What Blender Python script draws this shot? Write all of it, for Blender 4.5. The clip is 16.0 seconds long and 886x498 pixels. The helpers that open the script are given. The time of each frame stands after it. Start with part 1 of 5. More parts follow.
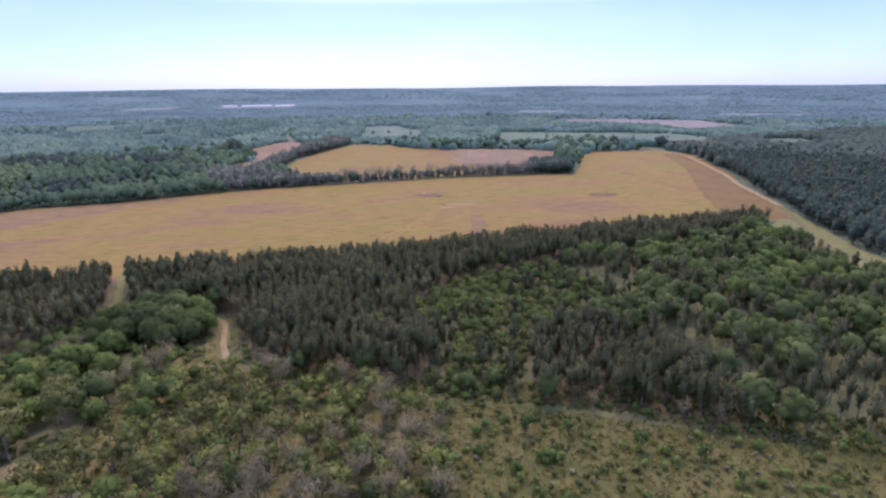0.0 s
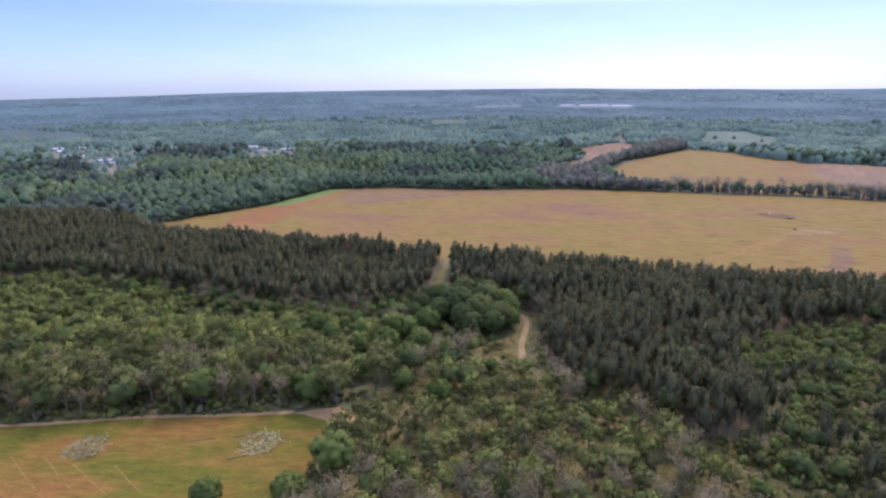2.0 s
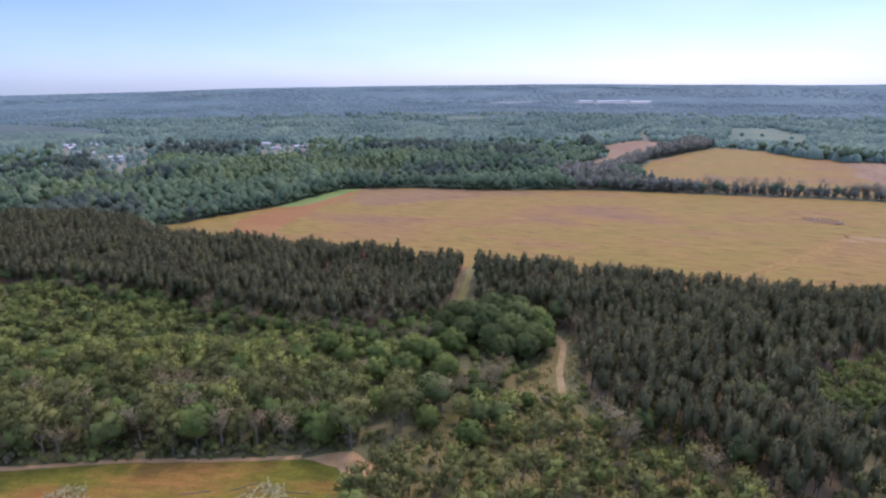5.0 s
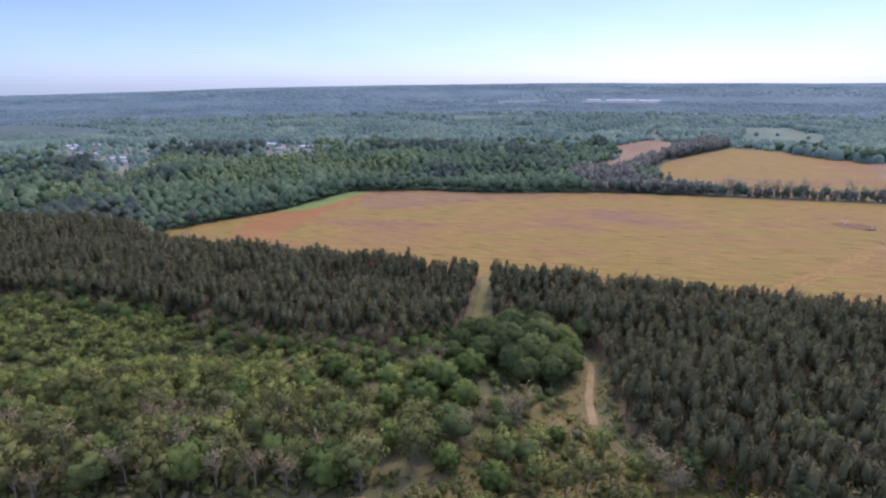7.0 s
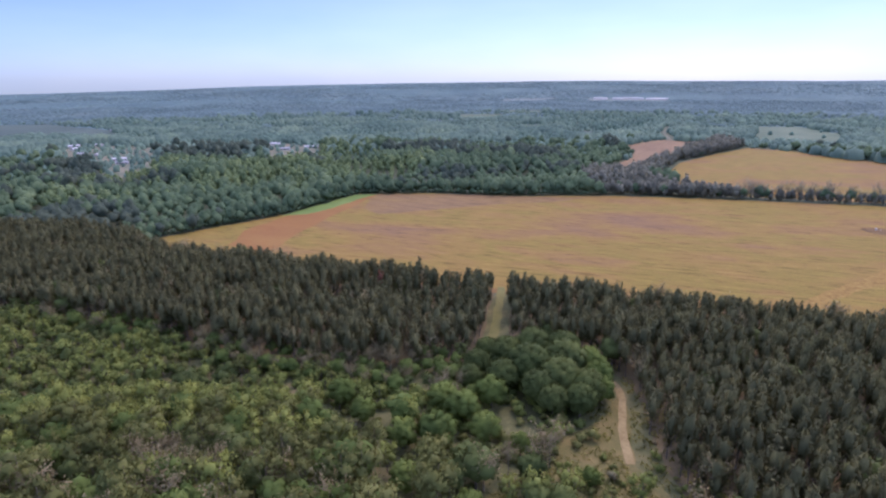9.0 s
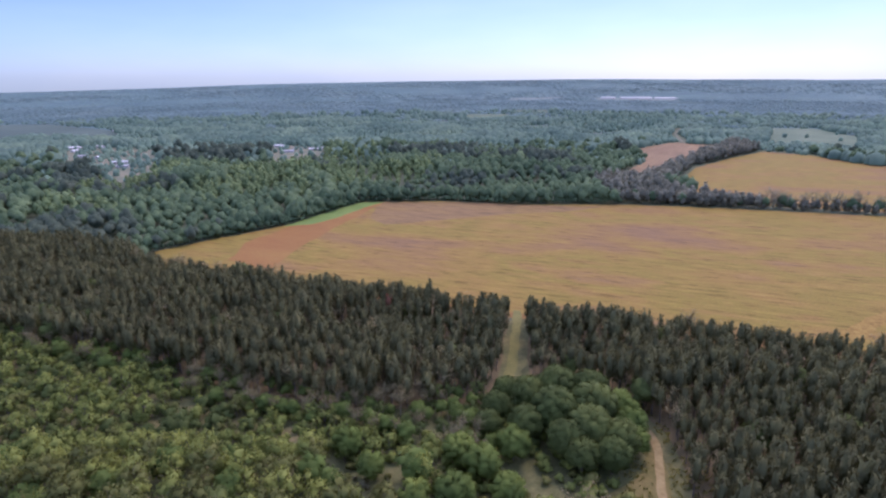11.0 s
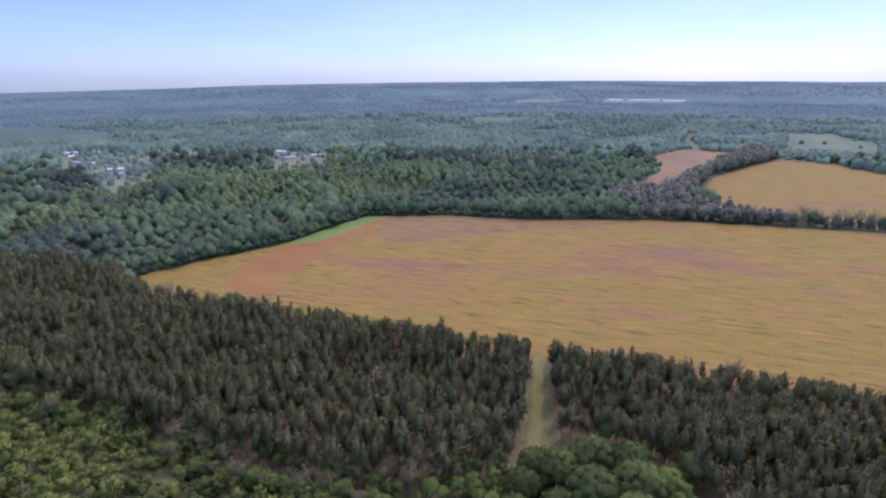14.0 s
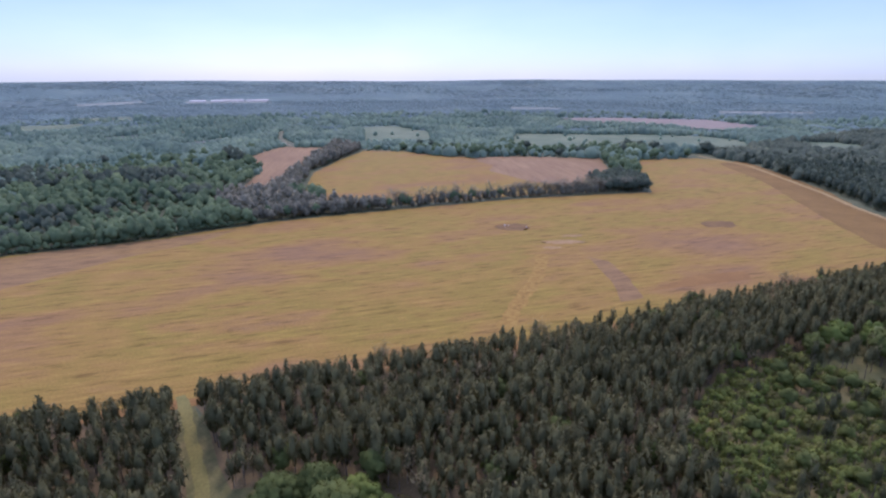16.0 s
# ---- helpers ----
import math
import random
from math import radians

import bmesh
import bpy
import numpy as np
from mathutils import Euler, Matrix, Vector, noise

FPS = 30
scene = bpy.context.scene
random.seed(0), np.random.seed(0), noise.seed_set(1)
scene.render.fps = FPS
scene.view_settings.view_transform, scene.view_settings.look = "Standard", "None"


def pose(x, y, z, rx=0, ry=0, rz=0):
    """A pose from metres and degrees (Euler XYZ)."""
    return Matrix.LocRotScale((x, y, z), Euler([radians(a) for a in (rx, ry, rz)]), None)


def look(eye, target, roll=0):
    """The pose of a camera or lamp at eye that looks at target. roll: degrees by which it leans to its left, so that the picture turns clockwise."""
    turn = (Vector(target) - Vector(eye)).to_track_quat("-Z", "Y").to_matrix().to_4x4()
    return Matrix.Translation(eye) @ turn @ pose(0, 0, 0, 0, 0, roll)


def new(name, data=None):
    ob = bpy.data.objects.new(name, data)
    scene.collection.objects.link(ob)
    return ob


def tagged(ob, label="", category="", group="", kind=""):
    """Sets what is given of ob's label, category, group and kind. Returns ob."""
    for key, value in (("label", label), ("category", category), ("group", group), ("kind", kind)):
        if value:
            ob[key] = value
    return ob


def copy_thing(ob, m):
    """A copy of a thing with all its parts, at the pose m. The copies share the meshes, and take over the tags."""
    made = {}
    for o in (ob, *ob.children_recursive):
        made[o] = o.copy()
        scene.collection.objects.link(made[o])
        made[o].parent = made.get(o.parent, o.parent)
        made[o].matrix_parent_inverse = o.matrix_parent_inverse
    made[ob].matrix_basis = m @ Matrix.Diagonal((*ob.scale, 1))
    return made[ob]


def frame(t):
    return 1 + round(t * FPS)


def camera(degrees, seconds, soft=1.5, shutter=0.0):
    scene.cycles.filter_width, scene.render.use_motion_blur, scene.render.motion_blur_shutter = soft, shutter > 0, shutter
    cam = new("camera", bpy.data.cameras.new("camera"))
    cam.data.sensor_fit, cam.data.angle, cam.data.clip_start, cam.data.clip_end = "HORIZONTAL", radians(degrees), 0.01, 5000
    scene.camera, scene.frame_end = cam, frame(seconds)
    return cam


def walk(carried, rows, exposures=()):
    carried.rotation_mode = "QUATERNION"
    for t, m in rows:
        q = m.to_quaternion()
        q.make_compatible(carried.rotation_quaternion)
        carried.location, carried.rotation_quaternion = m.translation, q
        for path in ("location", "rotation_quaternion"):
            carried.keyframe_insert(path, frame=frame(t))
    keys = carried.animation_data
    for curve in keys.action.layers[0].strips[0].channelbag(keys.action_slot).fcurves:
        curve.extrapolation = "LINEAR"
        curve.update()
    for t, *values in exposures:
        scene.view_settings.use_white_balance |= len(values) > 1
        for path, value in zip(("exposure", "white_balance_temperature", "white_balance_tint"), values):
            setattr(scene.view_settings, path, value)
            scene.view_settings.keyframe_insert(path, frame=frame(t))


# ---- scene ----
# ---- camera ----
cam = camera(75.2, 16.0, soft=2.3)
PATH = [
    (0, (1.669, -3.012, 111.034), (2.844, -1.491, 110.482), -0.4),
    (0.5, (2.342, -0.138, 111.151), (3.476, 1.415, 110.599), -0.4),
    (1, (3.658, 2.911, 111.172), (4.351, 4.705, 110.623), -0.4),
    (1.5, (6.483, 6.998, 111.242), (6.76, 8.902, 110.696), -0.1),
    (2, (7.812, 11.635, 111.067), (8.014, 13.548, 110.52), -0.2),
    (2.5, (7.897, 16.353, 110.85), (8.087, 18.267, 110.301), -0.2),
    (3, (7.622, 21.322, 110.703), (7.8, 23.236, 110.15), -0.2),
    (3.5, (7.111, 26.362, 110.565), (7.279, 28.277, 110.012), -0.1),
    (4, (6.362, 31.431, 110.508), (6.525, 33.345, 109.952), -0.1),
    (6.5, (3.019, 58.285, 110.135), (3.163, 60.199, 109.573), -0.3),
    (7, (2.235, 63.449, 110.175), (2.373, 65.363, 109.612), -0.3),
    (7.5, (1.337, 68.629, 110.303), (1.472, 70.542, 109.738), -0.3),
    (8, (0.417, 73.773, 110.438), (0.55, 75.687, 109.872), -0.3),
    (8.5, (-0.316, 78.773, 110.539), (-0.187, 80.687, 109.972), -0.3),
    (9, (-0.921, 83.842, 110.888), (-0.798, 85.755, 110.319), -0.4),
    (11.5, (-3.961, 112.757, 118.058), (-3.865, 114.669, 117.481), -0.3),
    (12, (-4.616, 118.511, 119.298), (-4.535, 120.425, 118.724), -0.3),
    (12.5, (-5.26, 124.396, 120.642), (-5.183, 126.311, 120.07), -0.2),
    (13, (-5.86, 130.134, 121.945), (-5.785, 132.048, 121.37), -0.1),
    (13.5, (-6.168, 135.304, 122.723), (-6.096, 137.217, 122.146), -0.1),
    (14, (-5.89, 139.819, 122.976), (-5.794, 141.732, 122.4), -0.2),
    (14.5, (-5.141, 143.344, 122.738), (-4.671, 145.201, 122.163), -0.7),
    (15, (-6.222, 148.2, 122.984), (-5.155, 149.788, 122.402), -0.5),
    (15.5, (-6.866, 153.271, 123.219), (-5.625, 154.727, 122.636), -0.5),
    (16, (-6.757, 158.122, 123.073), (-5.483, 159.552, 122.494), 0.0),
]
walk(cam, [(t, look(e, g, r)) for t, e, g, r in PATH], exposures=[(0.0, 0.86, 6100, 37), (4.0, 0.83, 6100, 37), (8.0, 0.81, 6100, 37), (12.5, 0.78, 6100, 37), (14.0, 0.76, 6100, 37), (16.0, 0.69, 6100, 37)])

# ---- sky and sun ----
SUN_AZ = 36.0       # degrees to the right of +y
SUN_EL = 54.0
world = bpy.data.worlds.new("sky")
scene.world = world
world.use_nodes = True
wn = world.node_tree
sky = wn.nodes.new("ShaderNodeTexSky")
sky.sky_type = "NISHITA"
sky.sun_disc = False
sky.sun_elevation = radians(SUN_EL)
sky.sun_rotation = radians(SUN_AZ)
sky.altitude = 100
sky.air_density, sky.dust_density, sky.ozone_density = 1.0, 0.35, 3.0
# thin haze: cooler and dimmer towards the horizon than a clear sky
coord = wn.nodes.new("ShaderNodeTexCoord")
split = wn.nodes.new("ShaderNodeSeparateXYZ")
wn.links.new(coord.outputs["Generated"], split.inputs[0])
veil = wn.nodes.new("ShaderNodeValToRGB")
veil.color_ramp.elements.new(0.5)
# last stop: unseen sky overhead brightened and warmed as added fill light
for el, (at, c) in zip(veil.color_ramp.elements, ((0.0, (0.53, 0.70, 1.02)), (0.12, (0.61, 0.69, 1.0)), (0.45, (6.35, 4.85, 3.8)))):
    el.position, el.color = at, (*c, 1)
wn.links.new(split.outputs[2], veil.inputs[0])
cool = wn.nodes.new("ShaderNodeMix")
cool.data_type, cool.blend_type = "RGBA", "MULTIPLY"
cool.inputs[0].default_value = 1.0
wn.links.new(sky.outputs[0], cool.inputs[6])
wn.links.new(veil.outputs[0], cool.inputs[7])
# brighter and whiter round the sun's side of the sky
level = wn.nodes.new("ShaderNodeVectorMath")
level.operation = "MULTIPLY"
level.inputs[1].default_value = (1, 1, 0)
wn.links.new(coord.outputs["Generated"], level.inputs[0])
flat = wn.nodes.new("ShaderNodeVectorMath")
flat.operation = "NORMALIZE"
wn.links.new(level.outputs[0], flat.inputs[0])
toward = wn.nodes.new("ShaderNodeVectorMath")
toward.operation = "DOT_PRODUCT"
toward.inputs[1].default_value = (math.sin(radians(SUN_AZ - 6)), math.cos(radians(SUN_AZ - 6)), 0)
wn.links.new(flat.outputs[0], toward.inputs[0])
glow = wn.nodes.new("ShaderNodeValToRGB")
glow.color_ramp.elements.new(0.5)
for el, (at, c) in zip(glow.color_ramp.elements, ((0.35, (0.83, 0.89, 0.96)), (0.8, (0.9, 0.92, 0.95)), (1.0, (1.0, 0.98, 0.96)))):
    el.position, el.color = at, (*c, 1)
wn.links.new(toward.outputs["Value"], glow.inputs[0])
sunny = wn.nodes.new("ShaderNodeMix")
sunny.data_type, sunny.blend_type = "RGBA", "MULTIPLY"
sunny.inputs[0].default_value = 1.0
wn.links.new(cool.outputs[2], sunny.inputs[6])
wn.links.new(glow.outputs[0], sunny.inputs[7])
# thin drawn-out cloud
drawn = wn.nodes.new("ShaderNodeMapping")
drawn.inputs["Scale"].default_value = (1.6, 1.6, 6.0)
wn.links.new(coord.outputs["Generated"], drawn.inputs[0])
wisps = wn.nodes.new("ShaderNodeTexNoise")
wisps.inputs["Scale"].default_value, wisps.inputs["Detail"].default_value = 2.2, 5.0
wn.links.new(drawn.outputs[0], wisps.inputs["Vector"])
veils = wn.nodes.new("ShaderNodeValToRGB")
for el, (at, c) in zip(veils.color_ramp.elements, ((0.38, (0.95, 0.97, 0.99)), (0.68, (1.05, 1.03, 1.0)))):
    el.position, el.color = at, (*c, 1)
wn.links.new(wisps.outputs[0], veils.inputs[0])
clouded = wn.nodes.new("ShaderNodeMix")
clouded.data_type, clouded.blend_type = "RGBA", "MULTIPLY"
clouded.inputs[0].default_value = 1.0
wn.links.new(sunny.outputs[2], clouded.inputs[6])
wn.links.new(veils.outputs[0], clouded.inputs[7])
wn.links.new(clouded.outputs[2], wn.nodes["Background"].inputs[0])
wn.nodes["Background"].inputs[1].default_value = 0.11
sun_data = bpy.data.lights.new("sun", "SUN")
sun_data.energy, sun_data.angle, sun_data.color = 1.1, radians(2.5), (1.0, 0.93, 0.82)
sun = new("sun", sun_data)
a, e = radians(SUN_AZ), radians(SUN_EL)
sun.matrix_world = look((math.sin(a) * math.cos(e) * 300, math.cos(a) * math.cos(e) * 300, math.sin(e) * 300), (0, 0, 0))


# ---- materials ----
def shader(name):
    m = bpy.data.materials.new(name)
    m.use_nodes = True
    nt = m.node_tree
    return m, nt, nt.nodes["Principled BSDF"]


def node(nt, kind, **values):
    n = nt.nodes.new(kind)
    for k, v in values.items():
        n.inputs[k.replace("_", " ")].default_value = v
    return n


def ramp(nt, source, stops):
    r = nt.nodes.new("ShaderNodeValToRGB")
    while len(r.color_ramp.elements) < len(stops):
        r.color_ramp.elements.new(0.5)
    for el, (p, c) in zip(r.color_ramp.elements, stops):
        el.position, el.color = p, (*c, 1)
    nt.links.new(source, r.inputs[0])
    return r.outputs[0]


def mix(nt, kind, fac, a_in, b_in):
    m = nt.nodes.new("ShaderNodeMix")
    m.data_type, m.blend_type = "RGBA", kind
    for sock, v in ((m.inputs[0], fac), (m.inputs[6], a_in), (m.inputs[7], b_in)):
        if isinstance(v, bpy.types.NodeSocket):
            nt.links.new(v, sock)
        elif isinstance(v, tuple):
            sock.default_value = (*v, 1)
        else:
            sock.default_value = v
    return m.outputs[2]


def position(nt, angle=0.0, stretch=(1, 1, 1)):
    """World metres, turned about z and stretched."""
    g = nt.nodes.new("ShaderNodeNewGeometry")
    mp = nt.nodes.new("ShaderNodeMapping")
    mp.vector_type = "POINT"
    mp.inputs["Rotation"].default_value = (0, 0, radians(angle))
    nt.links.new(g.outputs["Position"], mp.inputs[0])
    mp2 = nt.nodes.new("ShaderNodeMapping")
    mp2.inputs["Scale"].default_value = stretch
    nt.links.new(mp.outputs[0], mp2.inputs[0])
    return mp2.outputs[0]


def noise_of(nt, vec, scale, detail=4.0, rough=0.6):
    n = node(nt, "ShaderNodeTexNoise", Scale=scale, Detail=detail, Roughness=rough)
    nt.links.new(vec, n.inputs["Vector"])
    return n.outputs[0]


def foliage(name, dark, mid, light, patch=0.06, translucent=0.3, crown=0.14, vary=0.6):
    """Leaves: tint by patches of several trees, by tree and by leaf clump."""
    m, nt, b = shader(name)
    p = position(nt)
    tint = ramp(nt, noise_of(nt, p, patch, 5.0, 0.7), [(0.3, dark), (0.5, mid), (0.72, light)])
    info = nt.nodes.new("ShaderNodeObjectInfo")
    def spread(*c):
        return tuple(1 + (v - 1) * vary for v in c)
    per_tree = ramp(nt, info.outputs["Random"], [(0.0, (0.78, 0.82, 0.8)), (1.0, (1.2, 1.15, 1.1))])
    tint = mix(nt, "MULTIPLY", 1.0, tint, per_tree)
    crowns = ramp(nt, noise_of(nt, p, crown, 1.0, 0.5), [(0.32, spread(0.62, 0.66, 0.68)), (0.5, (1.0, 1.0, 1.0)), (0.68, spread(1.36, 1.32, 1.2))])
    tint = mix(nt, "MULTIPLY", 1.0, tint, crowns)
    g = nt.nodes.new("ShaderNodeNewGeometry")
    per_leaf = ramp(nt, g.outputs["Random Per Island"], [(0.0, (0.86, 0.88, 0.86)), (0.6, (1.0, 1.0, 1.0)), (1.0, (1.13, 1.11, 1.06))])
    tint = mix(nt, "MULTIPLY", 1.0, tint, per_leaf)
    nt.links.new(tint, b.inputs["Base Color"])
    b.inputs["Roughness"].default_value = 0.75
    b.inputs["Specular IOR Level"].default_value = 0.06
    tr = nt.nodes.new("ShaderNodeBsdfTranslucent")
    nt.links.new(tint, tr.inputs[0])
    ms = nt.nodes.new("ShaderNodeMixShader")
    ms.inputs[0].default_value = translucent
    nt.links.new(b.outputs[0], ms.inputs[1])
    nt.links.new(tr.outputs[0], ms.inputs[2])
    nt.links.new(ms.outputs[0], nt.nodes["Material Output"].inputs[0])
    return m


def plain(name, color, rough=0.8, vary=0.25, scale=3.0, metal=0.0):
    m, nt, b = shader(name)
    n = noise_of(nt, position(nt), scale, 4.0)
    lo, hi = tuple(c * (1 - vary) for c in color), tuple(min(1, c * (1 + vary)) for c in color)
    nt.links.new(ramp(nt, n, [(0.3, lo), (0.7, hi)]), b.inputs["Base Color"])
    b.inputs["Roughness"].default_value, b.inputs["Metallic"].default_value = rough, metal
    return m


def soil(name, stops, patch, angle=0.0, stretch=(1, 1, 1), fine=None, fine_scale=0.5, fine_stretch=(1, 1, 1), bump=0.0):
    """Ground cover: broad patches, drawn-out streaks and fine grain."""
    m, nt, b = shader(name)
    broad = noise_of(nt, position(nt, angle, stretch), patch, 6.0, 0.62)
    col = ramp(nt, broad, stops)
    if fine:
        streak = noise_of(nt, position(nt, angle, fine_stretch), fine_scale, 4.0, 0.65)
        col = mix(nt, "MULTIPLY", 1.0, col, ramp(nt, streak, fine))
    grain = noise_of(nt, position(nt), 0.9, 3.0, 0.7)
    col = mix(nt, "MULTIPLY", 1.0, col, ramp(nt, grain, [(0.3, (0.82, 0.82, 0.82)), (0.7, (1.16, 1.16, 1.16))]))
    nt.links.new(col, b.inputs["Base Color"])
    b.inputs["Roughness"].default_value = 0.95
    b.inputs["Specular IOR Level"].default_value = 0.1
    if bump:
        bp = node(nt, "ShaderNodeBump", Strength=0.6, Distance=bump)
        nt.links.new(grain, bp.inputs["Height"])
        nt.links.new(bp.outputs[0], b.inputs["Normal"])
    return m


PINE = foliage("pine_needles", (0.068, 0.07, 0.034), (0.087, 0.089, 0.042), (0.112, 0.112, 0.053), 0.04, 0.3, 0.2, 0.6)
OAK = foliage("oak_leaves", (0.06, 0.08, 0.026), (0.083, 0.104, 0.032), (0.114, 0.136, 0.04), 0.08, 0.3, 0.14, 0.35)
FRESH = foliage("young_leaves", (0.132, 0.158, 0.042), (0.175, 0.2, 0.052), (0.22, 0.243, 0.066), 0.06, 0.38, 0.14, 0.35)
OLIVE = foliage("olive_leaves", (0.1, 0.107, 0.034), (0.137, 0.142, 0.044), (0.18, 0.18, 0.058), 0.05, 0.37, 0.14, 0.4)
RUSSET = foliage("russet_buds", (0.162, 0.136, 0.074), (0.215, 0.182, 0.098), (0.268, 0.23, 0.126), 0.08, 0.4, 0.14, 0.35)
BUDDING = foliage("budding_leaves", (0.09, 0.098, 0.033), (0.125, 0.133, 0.042), (0.164, 0.169, 0.055), 0.05, 0.37, 0.14, 0.45)
WEEDS = foliage("dry_weeds", (0.158, 0.15, 0.044), (0.2, 0.184, 0.055), (0.244, 0.218, 0.069), 0.05, 0.6, 0.14, 0.4)
# leaf greens cooled slightly, a light haze tint within the base colour
HAZED_LEAF = foliage("woodland_leaves", (0.054, 0.09, 0.05), (0.087, 0.132, 0.068), (0.142, 0.192, 0.09), 0.013, 0.35, 0.14, 0.45)
LEAF = foliage("green_leaves", (0.086, 0.119, 0.032), (0.12, 0.158, 0.039), (0.16, 0.196, 0.05), 0.08, 0.37, 0.14, 0.35)
YOUNG_LEAF = foliage("young_woodland_leaves", (0.1, 0.148, 0.068), (0.138, 0.19, 0.084), (0.185, 0.235, 0.1), 0.03, 0.4, 0.14, 0.4)
DARK_WOOD = foliage("dark_woodland_leaves", (0.062, 0.088, 0.064), (0.085, 0.113, 0.08), (0.118, 0.145, 0.097), 0.012, 0.5)
BELT_LEAF = foliage("belt_leaves", (0.17, 0.169, 0.13), (0.216, 0.212, 0.158), (0.268, 0.26, 0.19), 0.02, 0.5)
# leaf greens shifted bluish and lighter: air haze put into the colour
HAZED_MIDDLE = foliage("hazed_middle_leaves", (0.1, 0.169, 0.134), (0.15, 0.227, 0.17), (0.222, 0.3, 0.2), 0.006, 0.55, 0.03, 0.45)
# distance haze painted as a pale blue-green leaf colour
HAZED_DISTANT = foliage("hazed_distant_woodland", (0.14, 0.214, 0.212), (0.168, 0.247, 0.238), (0.21, 0.285, 0.262), 0.004, 0.58, 0.012, 0.2)
BARK = plain("bark", (0.1, 0.082, 0.062), 0.95, 0.35, 4.0)
GREY_BARK = plain("grey_twigs", (0.165, 0.135, 0.09), 0.95, 0.3, 4.0)
GROUND = soil("rough_ground", [(0.3, (0.07, 0.075, 0.032)), (0.5, (0.10, 0.095, 0.04)), (0.7, (0.145, 0.115, 0.056))], 0.03,
              fine=[(0.35, (0.75, 0.8, 0.7)), (0.65, (1.2, 1.15, 1.1))], fine_scale=0.2)
FIELD = soil("ripe_field", [(0.32, (0.157, 0.092, 0.041)), (0.41, (0.176, 0.103, 0.035)), (0.48, (0.186, 0.117, 0.029)), (0.56, (0.163, 0.117, 0.024)), (0.63, (0.187, 0.113, 0.031)), (0.71, (0.16, 0.094, 0.041))],
             0.013, 24, (0.5, 1.2, 1), [(0.35, (0.6, 0.56, 0.56)), (0.43, (0.93, 0.92, 0.92)), (0.56, (1.0, 1.0, 1.0)), (0.66, (1.18, 1.18, 1.16))], 0.3, (0.17, 1.0, 1))
PINK_FIELD = soil("bare_field", [(0.35, (0.15, 0.094, 0.047)), (0.65, (0.19, 0.124, 0.061))], 0.02, -55, (0.4, 1.3, 1),
                  [(0.35, (0.85, 0.85, 0.85)), (0.65, (1.12, 1.12, 1.12))], 0.2, (0.1, 1, 1))
MAUVE_FIELD = soil("mauve_stubble", [(0.3, (0.144, 0.088, 0.039)), (0.5, (0.162, 0.1, 0.041)), (0.7, (0.178, 0.11, 0.034))], 0.03, 24, (0.4, 1.2, 1),
                   [(0.35, (0.7, 0.68, 0.68)), (0.5, (1.0, 1.0, 1.0)), (0.66, (1.15, 1.15, 1.14))], 0.3, (0.17, 1.0, 1))
MARGIN = soil("field_margin", [(0.35, (0.142, 0.076, 0.026)), (0.65, (0.172, 0.096, 0.03))], 0.05)
RED_SOIL = soil("red_soil_field", [(0.3, (0.175, 0.08, 0.025)), (0.55, (0.195, 0.098, 0.029)), (0.7, (0.205, 0.115, 0.032))], 0.03, 24, (0.5, 1, 1))
GREEN_CROP = soil("green_field", [(0.35, (0.07, 0.099, 0.058)), (0.5, (0.088, 0.116, 0.065)), (0.65, (0.115, 0.138, 0.078))], 0.012)
GREEN_STRIP = soil("green_strip", [(0.35, (0.095, 0.14, 0.034)), (0.65, (0.12, 0.165, 0.042))], 0.04)
HEADLAND = soil("headland_grass", [(0.35, (0.115, 0.068, 0.019)), (0.65, (0.15, 0.09, 0.026))], 0.03)
DIRT = soil("dirt_track", [(0.35, (0.19, 0.135, 0.056)), (0.65, (0.25, 0.185, 0.082))], 0.25, bump=0.05)
LANE = soil("mown_lane", [(0.35, (0.112, 0.107, 0.034)), (0.65, (0.148, 0.13, 0.043))], 0.1)
WEED_SOIL = soil("weedy_ground", [(0.35, (0.095, 0.088, 0.03)), (0.65, (0.13, 0.108, 0.04))], 0.15)
# far ground carries the blue of distance haze in its base colour
HAZED_FLOOR = soil("hazed_far_floor", [(0.3, (0.045, 0.082, 0.077)), (0.45, (0.056, 0.097, 0.087)), (0.58, (0.07, 0.114, 0.098)), (0.7, (0.1, 0.142, 0.115))], 0.004,
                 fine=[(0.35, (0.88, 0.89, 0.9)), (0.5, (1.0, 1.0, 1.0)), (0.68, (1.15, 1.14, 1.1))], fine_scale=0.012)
# grass greyed and paled: distance haze mixed into the colour
HAZED_MEADOW = soil("far_meadow", [(0.35, (0.12, 0.145, 0.12)), (0.65, (0.165, 0.185, 0.145))], 0.02)
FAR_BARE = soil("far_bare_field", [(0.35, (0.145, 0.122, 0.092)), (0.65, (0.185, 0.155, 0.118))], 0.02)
YARD = soil("yard_grass", [(0.35, (0.085, 0.1, 0.06)), (0.5, (0.12, 0.12, 0.073)), (0.7, (0.2, 0.165, 0.1))], 0.03)
LITTER = soil("pine_litter", [(0.35, (0.085, 0.064, 0.03)), (0.6, (0.125, 0.092, 0.045)), (0.75, (0.19, 0.14, 0.075))], 0.08)
WOOD_FLOOR = soil("woodland_floor", [(0.35, (0.055, 0.066, 0.036)), (0.65, (0.085, 0.095, 0.05))], 0.05)
